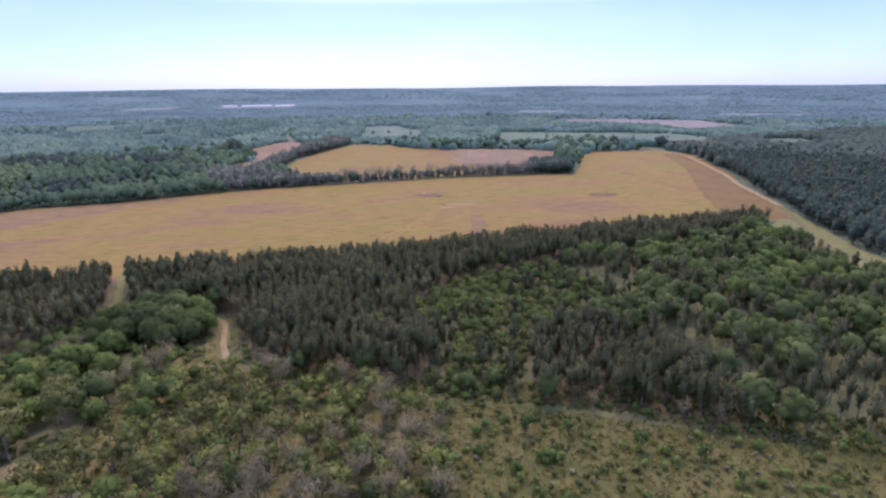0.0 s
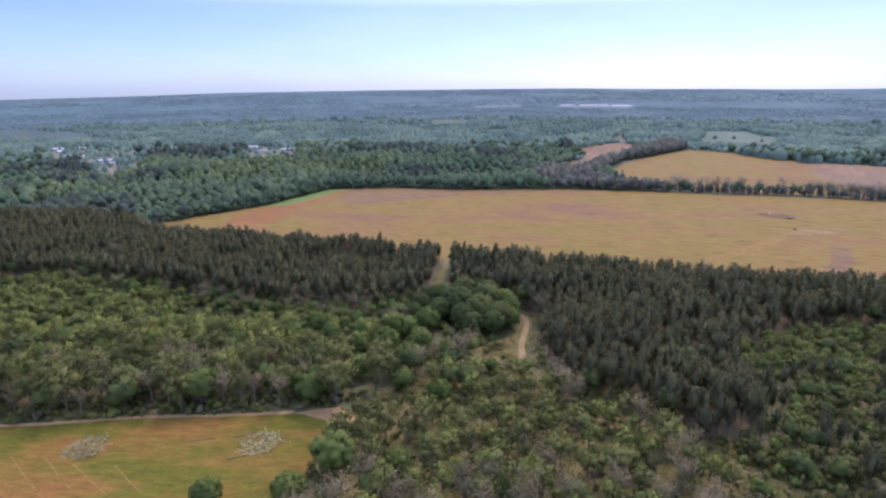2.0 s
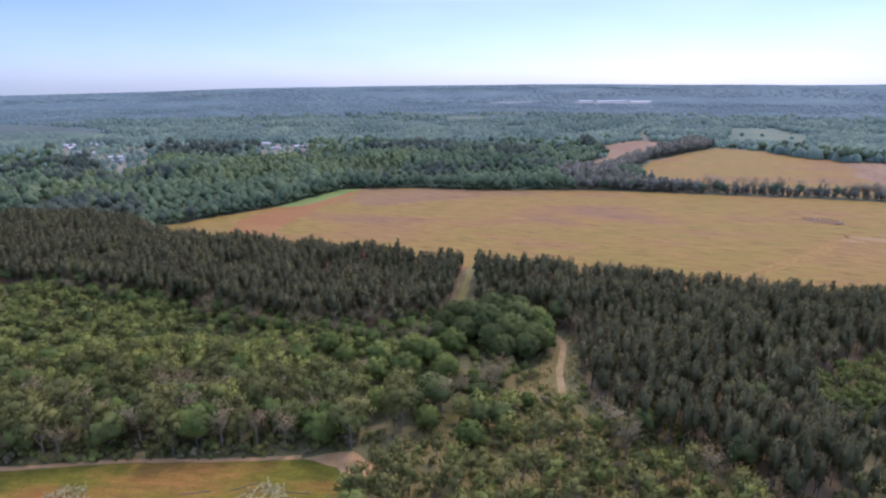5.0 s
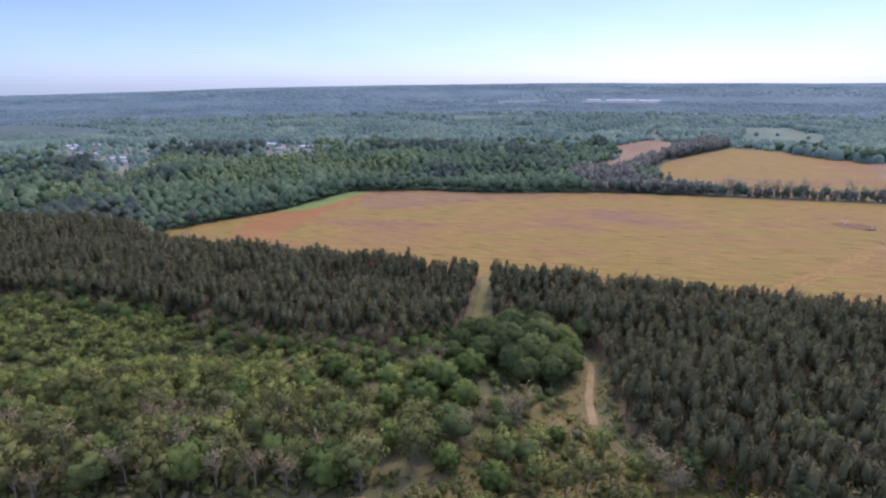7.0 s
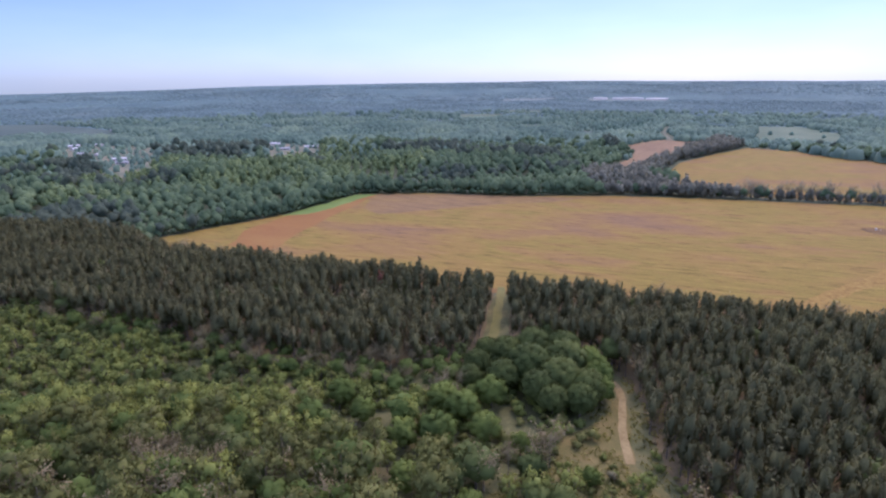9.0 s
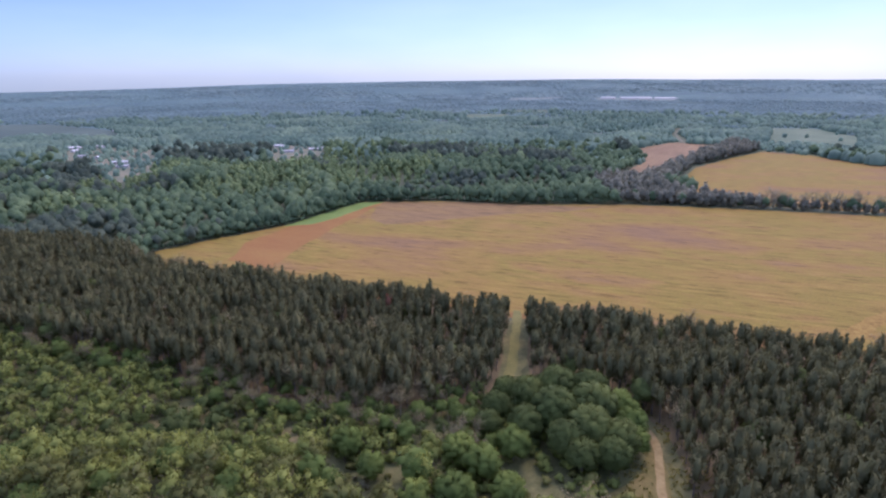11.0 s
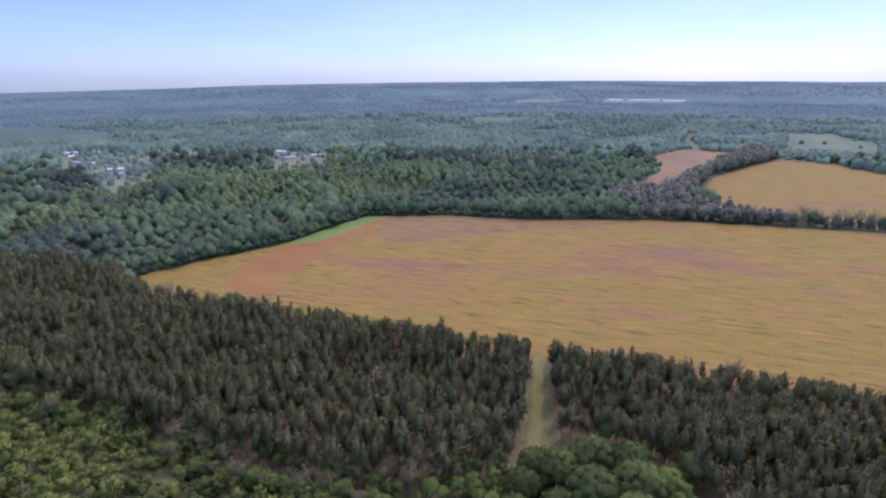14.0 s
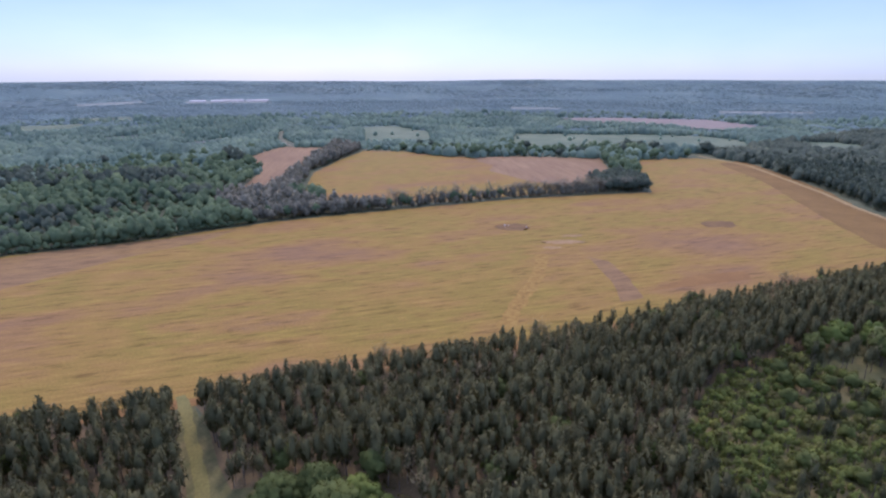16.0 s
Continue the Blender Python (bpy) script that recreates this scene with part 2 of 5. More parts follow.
CLEARING = soil("clearing_grass", [(0.38, (0.19, 0.085, 0.022)), (0.47, (0.15, 0.093, 0.017)), (0.54, (0.1, 0.088, 0.011)), (0.72, (0.074, 0.08, 0.009))],
                0.03, 8, (0.5, 1.2, 1), [(0.35, (0.78, 0.78, 0.76)), (0.65, (1.18, 1.18, 1.18))], 0.5, (0.3, 1, 1))
LOW_SOIL = soil("rough_grass", [(0.35, (0.062, 0.062, 0.018)), (0.5, (0.082, 0.075, 0.022)), (0.7, (0.112, 0.09, 0.031))], 0.06, fine=[(0.35, (0.7, 0.75, 0.7)), (0.65, (1.25, 1.2, 1.15))], fine_scale=0.5)
SPOT_SOIL = soil("bare_spot_soil", [(0.35, (0.1, 0.06, 0.025)), (0.65, (0.142, 0.086, 0.033))], 0.1)
SAND = soil("bare_sand", [(0.35, (0.25, 0.15, 0.06)), (0.65, (0.31, 0.195, 0.085))], 0.2)
TAN_SOIL = soil("tan_grass", [(0.35, (0.105, 0.094, 0.032)), (0.5, (0.132, 0.11, 0.04)), (0.7, (0.175, 0.132, 0.055))], 0.07, fine=[(0.35, (0.7, 0.75, 0.7)), (0.65, (1.2, 1.15, 1.1))], fine_scale=0.5)
LIGHT_STRAW = soil("straw_patch", [(0.3, (0.178, 0.107, 0.028)), (0.5, (0.195, 0.12, 0.03)), (0.7, (0.215, 0.138, 0.037))], 0.1, fine=[(0.38, (0.75, 0.72, 0.7)), (0.5, (1.0, 1.0, 1.0)), (0.65, (1.12, 1.12, 1.1))], fine_scale=0.3)
WORN = soil("worn_soil", [(0.3, (0.185, 0.115, 0.048)), (0.5, (0.21, 0.135, 0.06)), (0.7, (0.25, 0.17, 0.085))], 0.2)
RED_NEEDLES = foliage("dead_needles", (0.16, 0.07, 0.045), (0.2, 0.09, 0.055), (0.24, 0.11, 0.07), 0.1)
WHITE_WALL = plain("white_siding", (0.4, 0.38, 0.34), 0.6, 0.08, 2.0)
ROOF = plain("grey_roofing", (0.28, 0.27, 0.25), 0.7, 0.2, 1.0)
TIN = plain("tin_roofing", (0.42, 0.4, 0.36), 0.6, 0.08, 1.0)
GLASS = plain("window_glass", (0.04, 0.05, 0.06), 0.1, 0.1, 1.0)


# ---- plan ----
def rise(x, y):
    """Height of the land: level near by, climbing to low wooded ridges far off."""
    x, y = np.asarray(x, float), np.asarray(y, float)
    r = np.hypot(x, y - 75)
    az = np.degrees(np.arctan2(-x, y - 75))
    top = np.interp(az, [-180, -72, -50, -36, -20, 0, 15, 30, 45, 180], [90, 86, 90, 76, 84, 74, 57, 25, 18, 90])
    s = np.clip((r - 1500) / 3300, 0, 1)
    roll = 3.0 * np.sin(x / 310.0 + 1.0) * np.sin(y / 270.0) * np.clip((r - 1000) / 800, 0, 1)
    return top * s ** 1.6 + roll


def inside(x, y, poly):
    hit = np.zeros(len(x), bool)
    n = len(poly)
    for i in range(n):
        (x0, y0), (x1, y1) = poly[i], poly[i - 1]
        c = (y0 > y) != (y1 > y)
        with np.errstate(divide="ignore", invalid="ignore"):
            hit ^= c & (x < (x1 - x0) * (y - y0) / (y1 - y0) + x0)
    return hit


def from_line(x, y, line):
    """Distance to a polyline."""
    best = np.full(len(x), 1e9)
    for (x0, y0), (x1, y1) in zip(line, line[1:]):
        dx, dy = x1 - x0, y1 - y0
        s = np.clip(((x - x0) * dx + (y - y0) * dy) / (dx * dx + dy * dy), 0, 1)
        best = np.minimum(best, np.hypot(x - x0 - s * dx, y - y0 - s * dy))
    return best


MAIN_FIELD = [(-186, 498), (-152, 532), (-104, 571), (-73, 622), (-48, 656), (22, 656), (88, 636), (207, 623), (312, 591), (439, 546), (532, 498),
              (578, 470), (650, 520), (740, 590), (802, 612), (879, 562), (885, 515), (831, 475), (716, 367), (660, 305), (594, 245), (545, 208), (508, 196),
              (436, 226), (279, 282), (168, 322), (81, 358), (51, 370), (39, 376), (-79, 425), (-172, 462)]
FIELD_TWO = [(285, 712), (368, 835), (462, 918), (548, 982), (590, 934), (600, 850), (629, 796), (685, 764), (763, 659), (640, 556), (590, 567), (541, 514), (443, 561), (328, 604), (276, 655)]
FIELD_THREE = [(221, 748), (318, 886), (345, 940), (319, 1002), (471, 1127), (527, 1055), (386, 890), (261, 735)]
CLEAR = [(-300, 215), (-119, 198), (-78, 199), (-48, 196), (-19, 195), (-8, 196), (-5, 186), (-12, 174), (-16, 160), (-35, 120), (-80, 90), (-300, 80)]
PINE_W = [(-370, 545), (-300, 520), (-190, 492), (-172, 466), (-79, 428), (45, 376), (38, 345), (31, 318), (22, 293), (-25, 292), (-64, 305), (-101, 322), (-153, 350), (-200, 366), (-370, 385)]
PINE_E = [(53, 373), (81, 362), (168, 326), (279, 288), (436, 231), (507, 202), (440, 185), (330, 205), (270, 232), (215, 243), (158, 230), (128, 165), (107, 160), (97, 186), (75, 205), (74, 222), (75, 240), (80, 256), (81, 271), (75, 292), (58, 304), (43, 312), (44, 326), (49, 345)]
PINE_S = [(140, 126), (171, 152), (203, 150), (205, 100), (186, 62), (160, 102)]
PATCH = [(158, 230), (215, 243), (270, 232), (258, 156), (203, 152), (171, 154), (137, 128), (108, 158), (128, 165)]
MIXED = [(270, 232), (330, 205), (440, 185), (450, 178), (398, 112), (372, 60), (320, -40), (215, 30), (186, 62), (205, 100), (203, 152), (258, 156)]
TREES_MID = [(-230, 208), (-119, 200), (-8, 199), (10, 205), (40, 232), (20, 255), (-20, 262), (-110, 268), (-230, 274)]
BRIGHT = [(-240, 275), (-110, 268), (-20, 262), (5, 262), (2, 274), (-28, 286), (-64, 300), (-101, 317), (-153, 346), (-200, 362), (-260, 372)]
FRONT = [(-14, 172), (-4, 196), (40, 232), (60, 236), (72, 205), (100, 172), (108, 150), (85, 92), (60, 40), (0, 60), (-40, 105)]
LOW = [(108, 150), (120, 142), (150, 104), (183, 60), (215, 28), (330, -45), (150, -90), (60, 40), (85, 92)]
GRASS_E = [(508, 196), (545, 208), (575, 222), (530, 185), (495, 152), (458, 122), (440, 80), (376, 60), (395, 112), (425, 158), (452, 182)]
BELT = [(195, 629), (207, 626), (312, 594), (439, 549), (532, 501), (576, 474), (628, 512), (640, 552), (590, 562), (539, 509), (442, 557), (325, 600), (268, 650), (252, 722), (222, 742), (190, 715)]
HEDGE = [(230, 715), (282, 716), (366, 842), (545, 988), (535, 1055), (388, 888), (262, 735)]
GREEN_A = [(800, 1364), (882, 1334), (836, 1140), (717, 1006), (618, 1094)]
GREEN_B = [(957, 1015), (1070, 881), (1172, 806), (1216, 703), (1199, 616), (998, 533), (961, 605), (882, 696), (765, 843)]
PINK_FAR = [(1326, 1246), (1516, 1107), (1648, 901), (1545, 700), (1430, 664), (1350, 832), (1335, 976), (1292, 1219)]
DARK_FIELD = [(-1064, 1675), (-943, 1697), (-656, 1455), (-600, 1330), (-820, 1260), (-1100, 1350)]
GREEN_C = [(1232, 540), (1290, 450), (1180, 380), (1090, 470)]
PALES = [[(820, 2700), (1130, 2560), (1030, 2250), (720, 2330)], [(440, 2770), (700, 2830), (650, 2420), (400, 2400)],
         [(2020, 1030), (2150, 780), (1800, 680), (1700, 880)], [(1660, 1640), (1750, 1480), (1500, 1330), (1420, 1450)],
         [(200, 1500), (420, 1560), (430, 1440), (210, 1390)], [(-60, 1620), (150, 1700), (160, 1600), (-40, 1540)], [(330, 1300), (460, 1330), (450, 1230), (340, 1210)]]
def thin(quad, keep):
    """A four-sided piece drawn in towards its far side."""
    (ax, ay), (bx, by), (cx, cy), (dx, dy) = quad
    return [(ax, ay), (bx, by), (bx + (cx - bx) * keep, by + (cy - by) * keep), (ax + (dx - ax) * keep, ay + (dy - ay) * keep)]


PALES = [thin(q, 0.35) for q in PALES]
MEADOWS = [[(335, 1508), (526, 1875), (665, 1913), (709, 1711), (607, 1471), (493, 1324), (368, 1326)],
           [(140, 1700), (268, 1705), (305, 1880), (175, 1900)], [(288, 1942), (429, 1920), (458, 2044), (308, 2069)], [(1204, 509), (1248, 458), (1305, 482), (1267, 528)]]
LIGHT_WOOD = [(-376, 851), (-227, 888), (-87, 1064), (46, 887), (5, 733), (-70, 690), (-140, 640), (-250, 610), (-330, 600)]
SHADY_A = [(-365, 892), (-235, 918), (-200, 1060), (-261, 1090), (-437, 1105)]
SHADY_B = [(-351, 690), (-300, 705), (-360, 860), (-430, 900), (-460, 860)]
VILLAGE = [(-585, 1130), (-560, 1180), (-490, 1130), (-430, 1120), (-400, 1040), (-350, 940), (-310, 800), (-350, 780), (-400, 850), (-440, 900), (-500, 950)]
FARMSTEAD = [(-250, 1150), (-200, 1140), (-130, 1080), (-135, 960), (-200, 930)]
FAR_ROAD = [(485, 1120), (505, 1180), (540, 1275), (610, 1400)]
NEAR = [(-370, 550), (-300, 522), (-190, 496), (-172, 464), (-79, 427), (45, 374), (279, 285), (508, 198), (475, 176), (430, 110), (400, 60), (330, -60), (150, -100), (-300, 60), (-300, 200), (-240, 270), (-260, 372), (-370, 385)]
VERGE_SCRUB = [(40, 231), (50, 226), (58, 221), (66, 221), (72, 232), (76, 244), (75, 215), (86, 192), (96, 178), (85, 165), (50, 175), (18, 200), (24, 214)]
VERGE = [(56, 236), (58, 212), (70, 190), (104, 172), (86, 262), (78, 292), (56, 302), (60, 262)]
EDGE = [(36, 306), (30, 297), (-25, 297), (-64, 311), (-101, 328), (-153, 356), (-200, 372), (-205, 355), (-150, 338), (-95, 308), (-60, 292), (-20, 275), (10, 262), (38, 262), (42, 298)]
EDGE_E = [(66, 205), (96, 181), (106, 155), (136, 125), (159, 97), (182, 59), (208, 28), (224, 40), (197, 69), (173, 107), (149, 135), (114, 166), (106, 192), (80, 216)]
EDGE_C = [(-230, 209), (-119, 199), (-30, 197), (-8, 198), (2, 203), (-4, 209), (-119, 209), (-230, 219)]
THICKET = [(0, 232), (40, 228), (58, 238), (60, 258), (34, 300), (12, 268), (-4, 262)]
TRACK = [(42, 304), (52, 297), (70, 287), (77, 271), (73, 256), (66, 240), (64, 226), (67, 212), (75, 200)]
ROAD = [(908, 578), (858, 478), (711, 342), (658, 302), (570, 220), (483, 163), (444, 133), (425, 95), (400, 60)]
SIDE_LANE = [(75, 200), (102, 174), (121, 145), (143, 110), (165, 81), (195, 40), (260, -30)]
LANE_LINE = [(50, 380), (48, 369), (44, 350), (38, 325), (34, 310), (29, 297)]
WEST_LANE = [(34, 306), (26, 290), (14, 274), (2, 278), (-28, 289), (-64, 302)]


def mesh_of(name, verts, tris, mats, slot=None, smooth=False, normals=None):
    """A mesh from arrays of points and triangles, with soft normals where given."""
    me = bpy.data.meshes.new(name)
    v, t = np.asarray(verts, np.float32), np.asarray(tris, np.int32)
    me.vertices.add(len(v))
    me.vertices.foreach_set("co", v.ravel())
    me.loops.add(t.size)
    me.loops.foreach_set("vertex_index", t.ravel())
    me.polygons.add(len(t))
    me.polygons.foreach_set("loop_start", np.arange(0, t.size, 3, dtype=np.int32))
    for m in mats:
        me.materials.append(m)
    if slot is not None:
        me.polygons.foreach_set("material_index", np.asarray(slot, np.int32))
    if smooth:
        me.polygons.foreach_set("use_smooth", np.ones(len(t), bool))
    me.update(calc_edges=True)
    me.validate()
    if normals is not None and len(normals) == len(me.vertices):
        me.normals_split_custom_set_from_vertices(np.asarray(normals, np.float32))
    return me


def sheet(name, poly, mat, z, label, step=None):
    """A piece of land laid on the ground, with a ragged edge."""
    rnd = random.Random(name)
    pts = []
    for (x0, y0), (x1, y1) in zip(poly, poly[1:] + poly[:1]):
        n = max(1, int(math.hypot(x1 - x0, y1 - y0) / (step or 12)))
        for i in range(n):
            j = (step or 12) * 0.1
            pts.append((x0 + (x1 - x0) * i / n + rnd.uniform(-j, j), y0 + (y1 - y0) * i / n + rnd.uniform(-j, j)))
    bm = bmesh.new()
    vs = [bm.verts.new((x, y, float(rise(x, y)) + z)) for x, y in pts]
    f = bm.faces.new(vs)
    if f.normal.z < 0:
        f.normal_flip()
    bmesh.ops.triangulate(bm, faces=bm.faces[:])
    bmesh.ops.recalc_face_normals(bm, faces=bm.faces[:])
    me = bpy.data.meshes.new(name)
    bm.to_mesh(me)
    bm.free()
    me.materials.append(mat)
    if me.polygons[0].normal.z < 0:
        me.flip_normals()
    return tagged(new(name, me), label, "ground", kind="structure")


def ribbon(name, line, width, mat, z, label):
    """A track along a line, of uneven width."""
    rnd = random.Random(name)
    pts = []
    for (x0, y0), (x1, y1) in zip(line, line[1:]):
        n = max(1, int(math.hypot(x1 - x0, y1 - y0) / 4))
        pts += [Vector((x0 + (x1 - x0) * i / n, y0 + (y1 - y0) * i / n)) for i in range(n)]
    pts.append(Vector(line[-1]))
    for _ in range(3):
        pts = [pts[0]] + [(p + q * 2 + r) / 4 for p, q, r in zip(pts, pts[1:], pts[2:])] + [pts[-1]]
    v = []
    for i, p in enumerate(pts):
        d = (pts[min(i + 1, len(pts) - 1)] - pts[max(i - 1, 0)]).normalized()
        s = Vector((-d.y, d.x))
        for k in (1, -1):
            q = p + s * k * width * 0.5 * rnd.uniform(0.75, 1.2)
            v.append((q.x, q.y, float(rise(q.x, q.y)) + z))
    t = []
    for i in range(len(pts) - 1):
        t += [(2 * i, 2 * i + 1, 2 * i + 2), (2 * i + 1, 2 * i + 3, 2 * i + 2)]
    me = mesh_of(name, v, t, [mat])
    if me.polygons[0].normal.z < 0:
        me.flip_normals()
    return tagged(new(name, me), label, "track", kind="structure")


# ---- land ----
def build_ground():
    rings = np.concatenate([np.arange(0, 600, 24), np.geomspace(600, 4990, 60)])
    n = 180
    v, t = [(0, 75, 0)], []
    for r in rings[1:]:
        a = np.arange(n) / n * 2 * np.pi
        x, y = r * np.sin(a), 75 + r * np.cos(a)
        v += list(zip(x, y, rise(x, y)))
    for i in range(n):
        t.append((0, 1 + (i + 1) % n, 1 + i))
    for k in range(len(rings) - 2):
        b0, b1 = 1 + k * n, 1 + (k + 1) * n
        for i in range(n):
            j = (i + 1) % n
            t += [(b0 + i, b0 + j, b1 + j), (b0 + i, b1 + j, b1 + i)]
    mid = np.array(v)[np.array(t)].mean(axis=1)
    r = np.hypot(mid[:, 0], mid[:, 1] - 75)
    near = inside(mid[:, 0], mid[:, 1], NEAR) | (r < 250)
    # beyond 1500 m the ground takes the haze-tinted colour
    me = mesh_of("ground", v, t, [GROUND, WOOD_FLOOR, HAZED_FLOOR], np.where(near, 0, np.where(r < 1500, 1, 2)))
    if me.polygons[0].normal.z < 0:
        me.flip_normals()
    tagged(new("ground", me), "rough grassy ground under woods and fields", "ground", kind="structure")


build_ground()
sheet("field_main", MAIN_FIELD, FIELD, 0.08, "wide golden-tan field of dry stubble in rows")
sheet("field_two", FIELD_TWO, FIELD, 0.08, "golden and pinkish field on a gentle knoll")
sheet("field_three", FIELD_THREE, PINK_FIELD, 0.08, "bare pinkish-brown field between tree belts")
sheet("field_red", [(-93, 457), (-82, 507), (-60, 570), (-29, 652), (-46, 640), (-75, 612), (-93, 581), (-112, 545), (-125, 520), (-125, 478)], RED_SOIL, 0.14, "strip of red-brown bare soil in the field")
sheet("field_green", [(-107, 567), (-75, 621), (-51, 655), (-28, 656), (-45, 632), (-66, 594), (-86, 570)], GREEN_STRIP, 0.15, "narrow strip of green grass at the field's edge")
sheet("field_mauve", [(-53, 653), (-20, 654), (44, 648), (110, 630), (176, 617), (150, 604), (133, 600), (84, 596), (36, 582), (0, 572), (-26, 566), (-40, 590), (-35, 625)], MAUVE_FIELD, 0.12, "mauve-brown corner of the dry field")
sheet("field_mauve", [(328, 380), (330, 365), (311, 338), (285, 312), (270, 317), (295, 339)], MAUVE_FIELD, 0.12, "mauve-brown tongue in the dry field", 5)
sheet("field_margin", [(299, 316), (331, 300), (365, 283), (379, 293), (346, 311)], MARGIN, 0.12, "brown bare margin of the field along the pines", 5)
ribbon("field_edge", [(-150, 455), (-79, 427.5), (39, 378), (60, 369), (81, 361), (168, 325), (279, 286), (436, 230), (505, 203)], 7, MARGIN, 0.11, "brown worn edge of the field along the pines")
sheet("field_pink", [(629, 796), (685, 764), (763, 659), (642, 560), (592, 570), (545, 535), (530, 600), (550, 690), (590, 720), (600, 760)], PINK_FIELD, 0.14, "pinkish bare part of the upper field")
sheet("headland", [(890, 508), (872, 474), (795, 404), (719, 338), (662, 302), (570, 223), (520, 190), (508, 197), (483, 220), (506, 246), (546, 277), (636, 342), (741, 417), (845, 515)], HEADLAND, 0.15, "brown grassy headland beside the road")
sheet("grass_verge", GRASS_E, LANE, 0.1, "dry grass verge by the pine corner")
sheet("clearing", CLEAR, CLEARING, 0.08, "clearing of patchy green and orange grass", 6)
sheet("bare_patch", [(-26, 195), (-20, 197), (-10, 198), (-4, 190), (-8, 181), (-11, 184), (-15, 190), (-22, 194)], SAND, 0.15, "bare sandy patch at the clearing's corner", 3)
sheet("pasture", GREEN_A, GREEN_CROP, 0.3, "far green pasture", 40)
sheet("pasture_far", GREEN_B, GREEN_CROP, 0.3, "far green pasture behind the fields", 40)
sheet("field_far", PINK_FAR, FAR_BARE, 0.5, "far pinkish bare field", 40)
sheet("field_dark", DARK_FIELD, soil("dark_crop", [(0.35, (0.045, 0.066, 0.05)), (0.65, (0.068, 0.092, 0.066))], 0.006), 0.5, "far dark field beyond the houses", 40)
sheet("pasture_east", GREEN_C, GREEN_CROP, 0.5, "small green pasture among dark trees", 40)
for poly in MEADOWS:
    sheet("far_meadow", poly, GREEN_CROP, 0.45, "far pale green meadow between woods", 60)
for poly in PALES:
    sheet("far_clearing", poly, HAZED_MEADOW, 0.6, "far clearing in the woods, haze painted into its pale colour", 80)
sheet("village_ground", VILLAGE, YARD, 0.4, "open sandy ground round the houses", 30)
sheet("farmyard", FARMSTEAD, YARD, 0.4, "open ground round a lone house", 30)
ribbon("road_far", FAR_ROAD, 5, YARD, 0.5, "far pale road between trees")
sheet("pine_floor_west", PINE_W, LITTER, 0.05, "brown needle litter under the pines")
sheet("pine_floor_east", PINE_E, LITTER, 0.05, "brown needle litter under the pines")
sheet("pine_floor_south", PINE_S, LITTER, 0.05, "brown needle litter under the pines")
sheet("front_ground", FRONT, TAN_SOIL, 0.04, "dry tan grass between young trees")
sheet("sandy_verge", [(45, 240), (55, 245), (64, 250), (72, 262), (76, 266), (73, 250), (68, 236), (66, 227), (58, 223), (50, 228), (43, 233)], soil("sandy_grass", [(0.3, (0.082, 0.077, 0.023)), (0.5, (0.118, 0.096, 0.032)), (0.7, (0.168, 0.122, 0.046))], 0.12), 0.09, "sandy tan grass beside the dirt track", 4)
sheet("low_ground", LOW, LOW_SOIL, 0.05, "rough olive grass between low bushes")
sheet("patch_soil", PATCH, GROUND, 0.06, "rough open ground inside the pine wood")
ribbon("road", ROAD[:5], 5.5, DIRT, 0.2, "pale sandy farm road along the wood")
ribbon("road_grassy", ROAD[4:], 6, WEED_SOIL, 0.18, "overgrown grassy end of the farm road")
ribbon("track", TRACK[:7], 2.8, DIRT, 0.2, "narrow sandy dirt track round the oaks")
ribbon("track_overgrown", TRACK[6:], 1.8, WEED_SOIL, 0.19, "overgrown end of the dirt track")
ribbon("clearing_rim", [(-230, 207), (-119, 198), (-78, 199), (-48, 196.5), (-26, 196)], 2.0, SAND, 0.16, "sandy rim of the clearing under the trees")
ribbon("lane", LANE_LINE, 4.4, LANE, 0.14, "mown grass lane cut through the pines")
ribbon("lane_side", SIDE_LANE, 3.0, LOW_SOIL, 0.14, "grassy lane along the edge of the pines")


# ---- plants ----
def ico():
    p = (1 + 5 ** 0.5) / 2
    v = np.array([(-1, p, 0), (1, p, 0), (-1, -p, 0), (1, -p, 0), (0, -1, p), (0, 1, p), (0, -1, -p), (0, 1, -p), (p, 0, -1), (p, 0, 1), (-p, 0, -1), (-p, 0, 1)], float)
    v /= np.linalg.norm(v[0])
    t = np.array([(0, 11, 5), (0, 5, 1), (0, 1, 7), (0, 7, 10), (0, 10, 11), (1, 5, 9), (5, 11, 4), (11, 10, 2), (10, 7, 6), (7, 1, 8),
                  (3, 9, 4), (3, 4, 2), (3, 2, 6), (3, 6, 8), (3, 8, 9), (4, 9, 5), (2, 4, 11), (6, 2, 10), (8, 6, 7), (9, 8, 1)])
    return v, t


def finer(v, t):
    """Each triangle of a ball cut into four."""
    pts, seen, out = [tuple(p) for p in v], {}, []
    def half(i, j):
        key = (min(i, j), max(i, j))
        if key not in seen:
            m = (np.array(pts[i]) + np.array(pts[j])) / 2
            seen[key] = len(pts)
            pts.append(tuple(m / np.linalg.norm(m)))
        return seen[key]
    for i, j, k in t.tolist():
        ij, jk, ki = half(i, j), half(j, k), half(k, i)
        out += [(i, ij, ki), (j, jk, ij), (k, ki, jk), (ij, jk, ki)]
    return np.array(pts), np.array(out)


ICO_V, ICO_T = ico()
BALL_V, BALL_T = finer(ICO_V, ICO_T)


def unit(n):
    return n / (np.linalg.norm(n, axis=1)[:, None] + 1e-9)


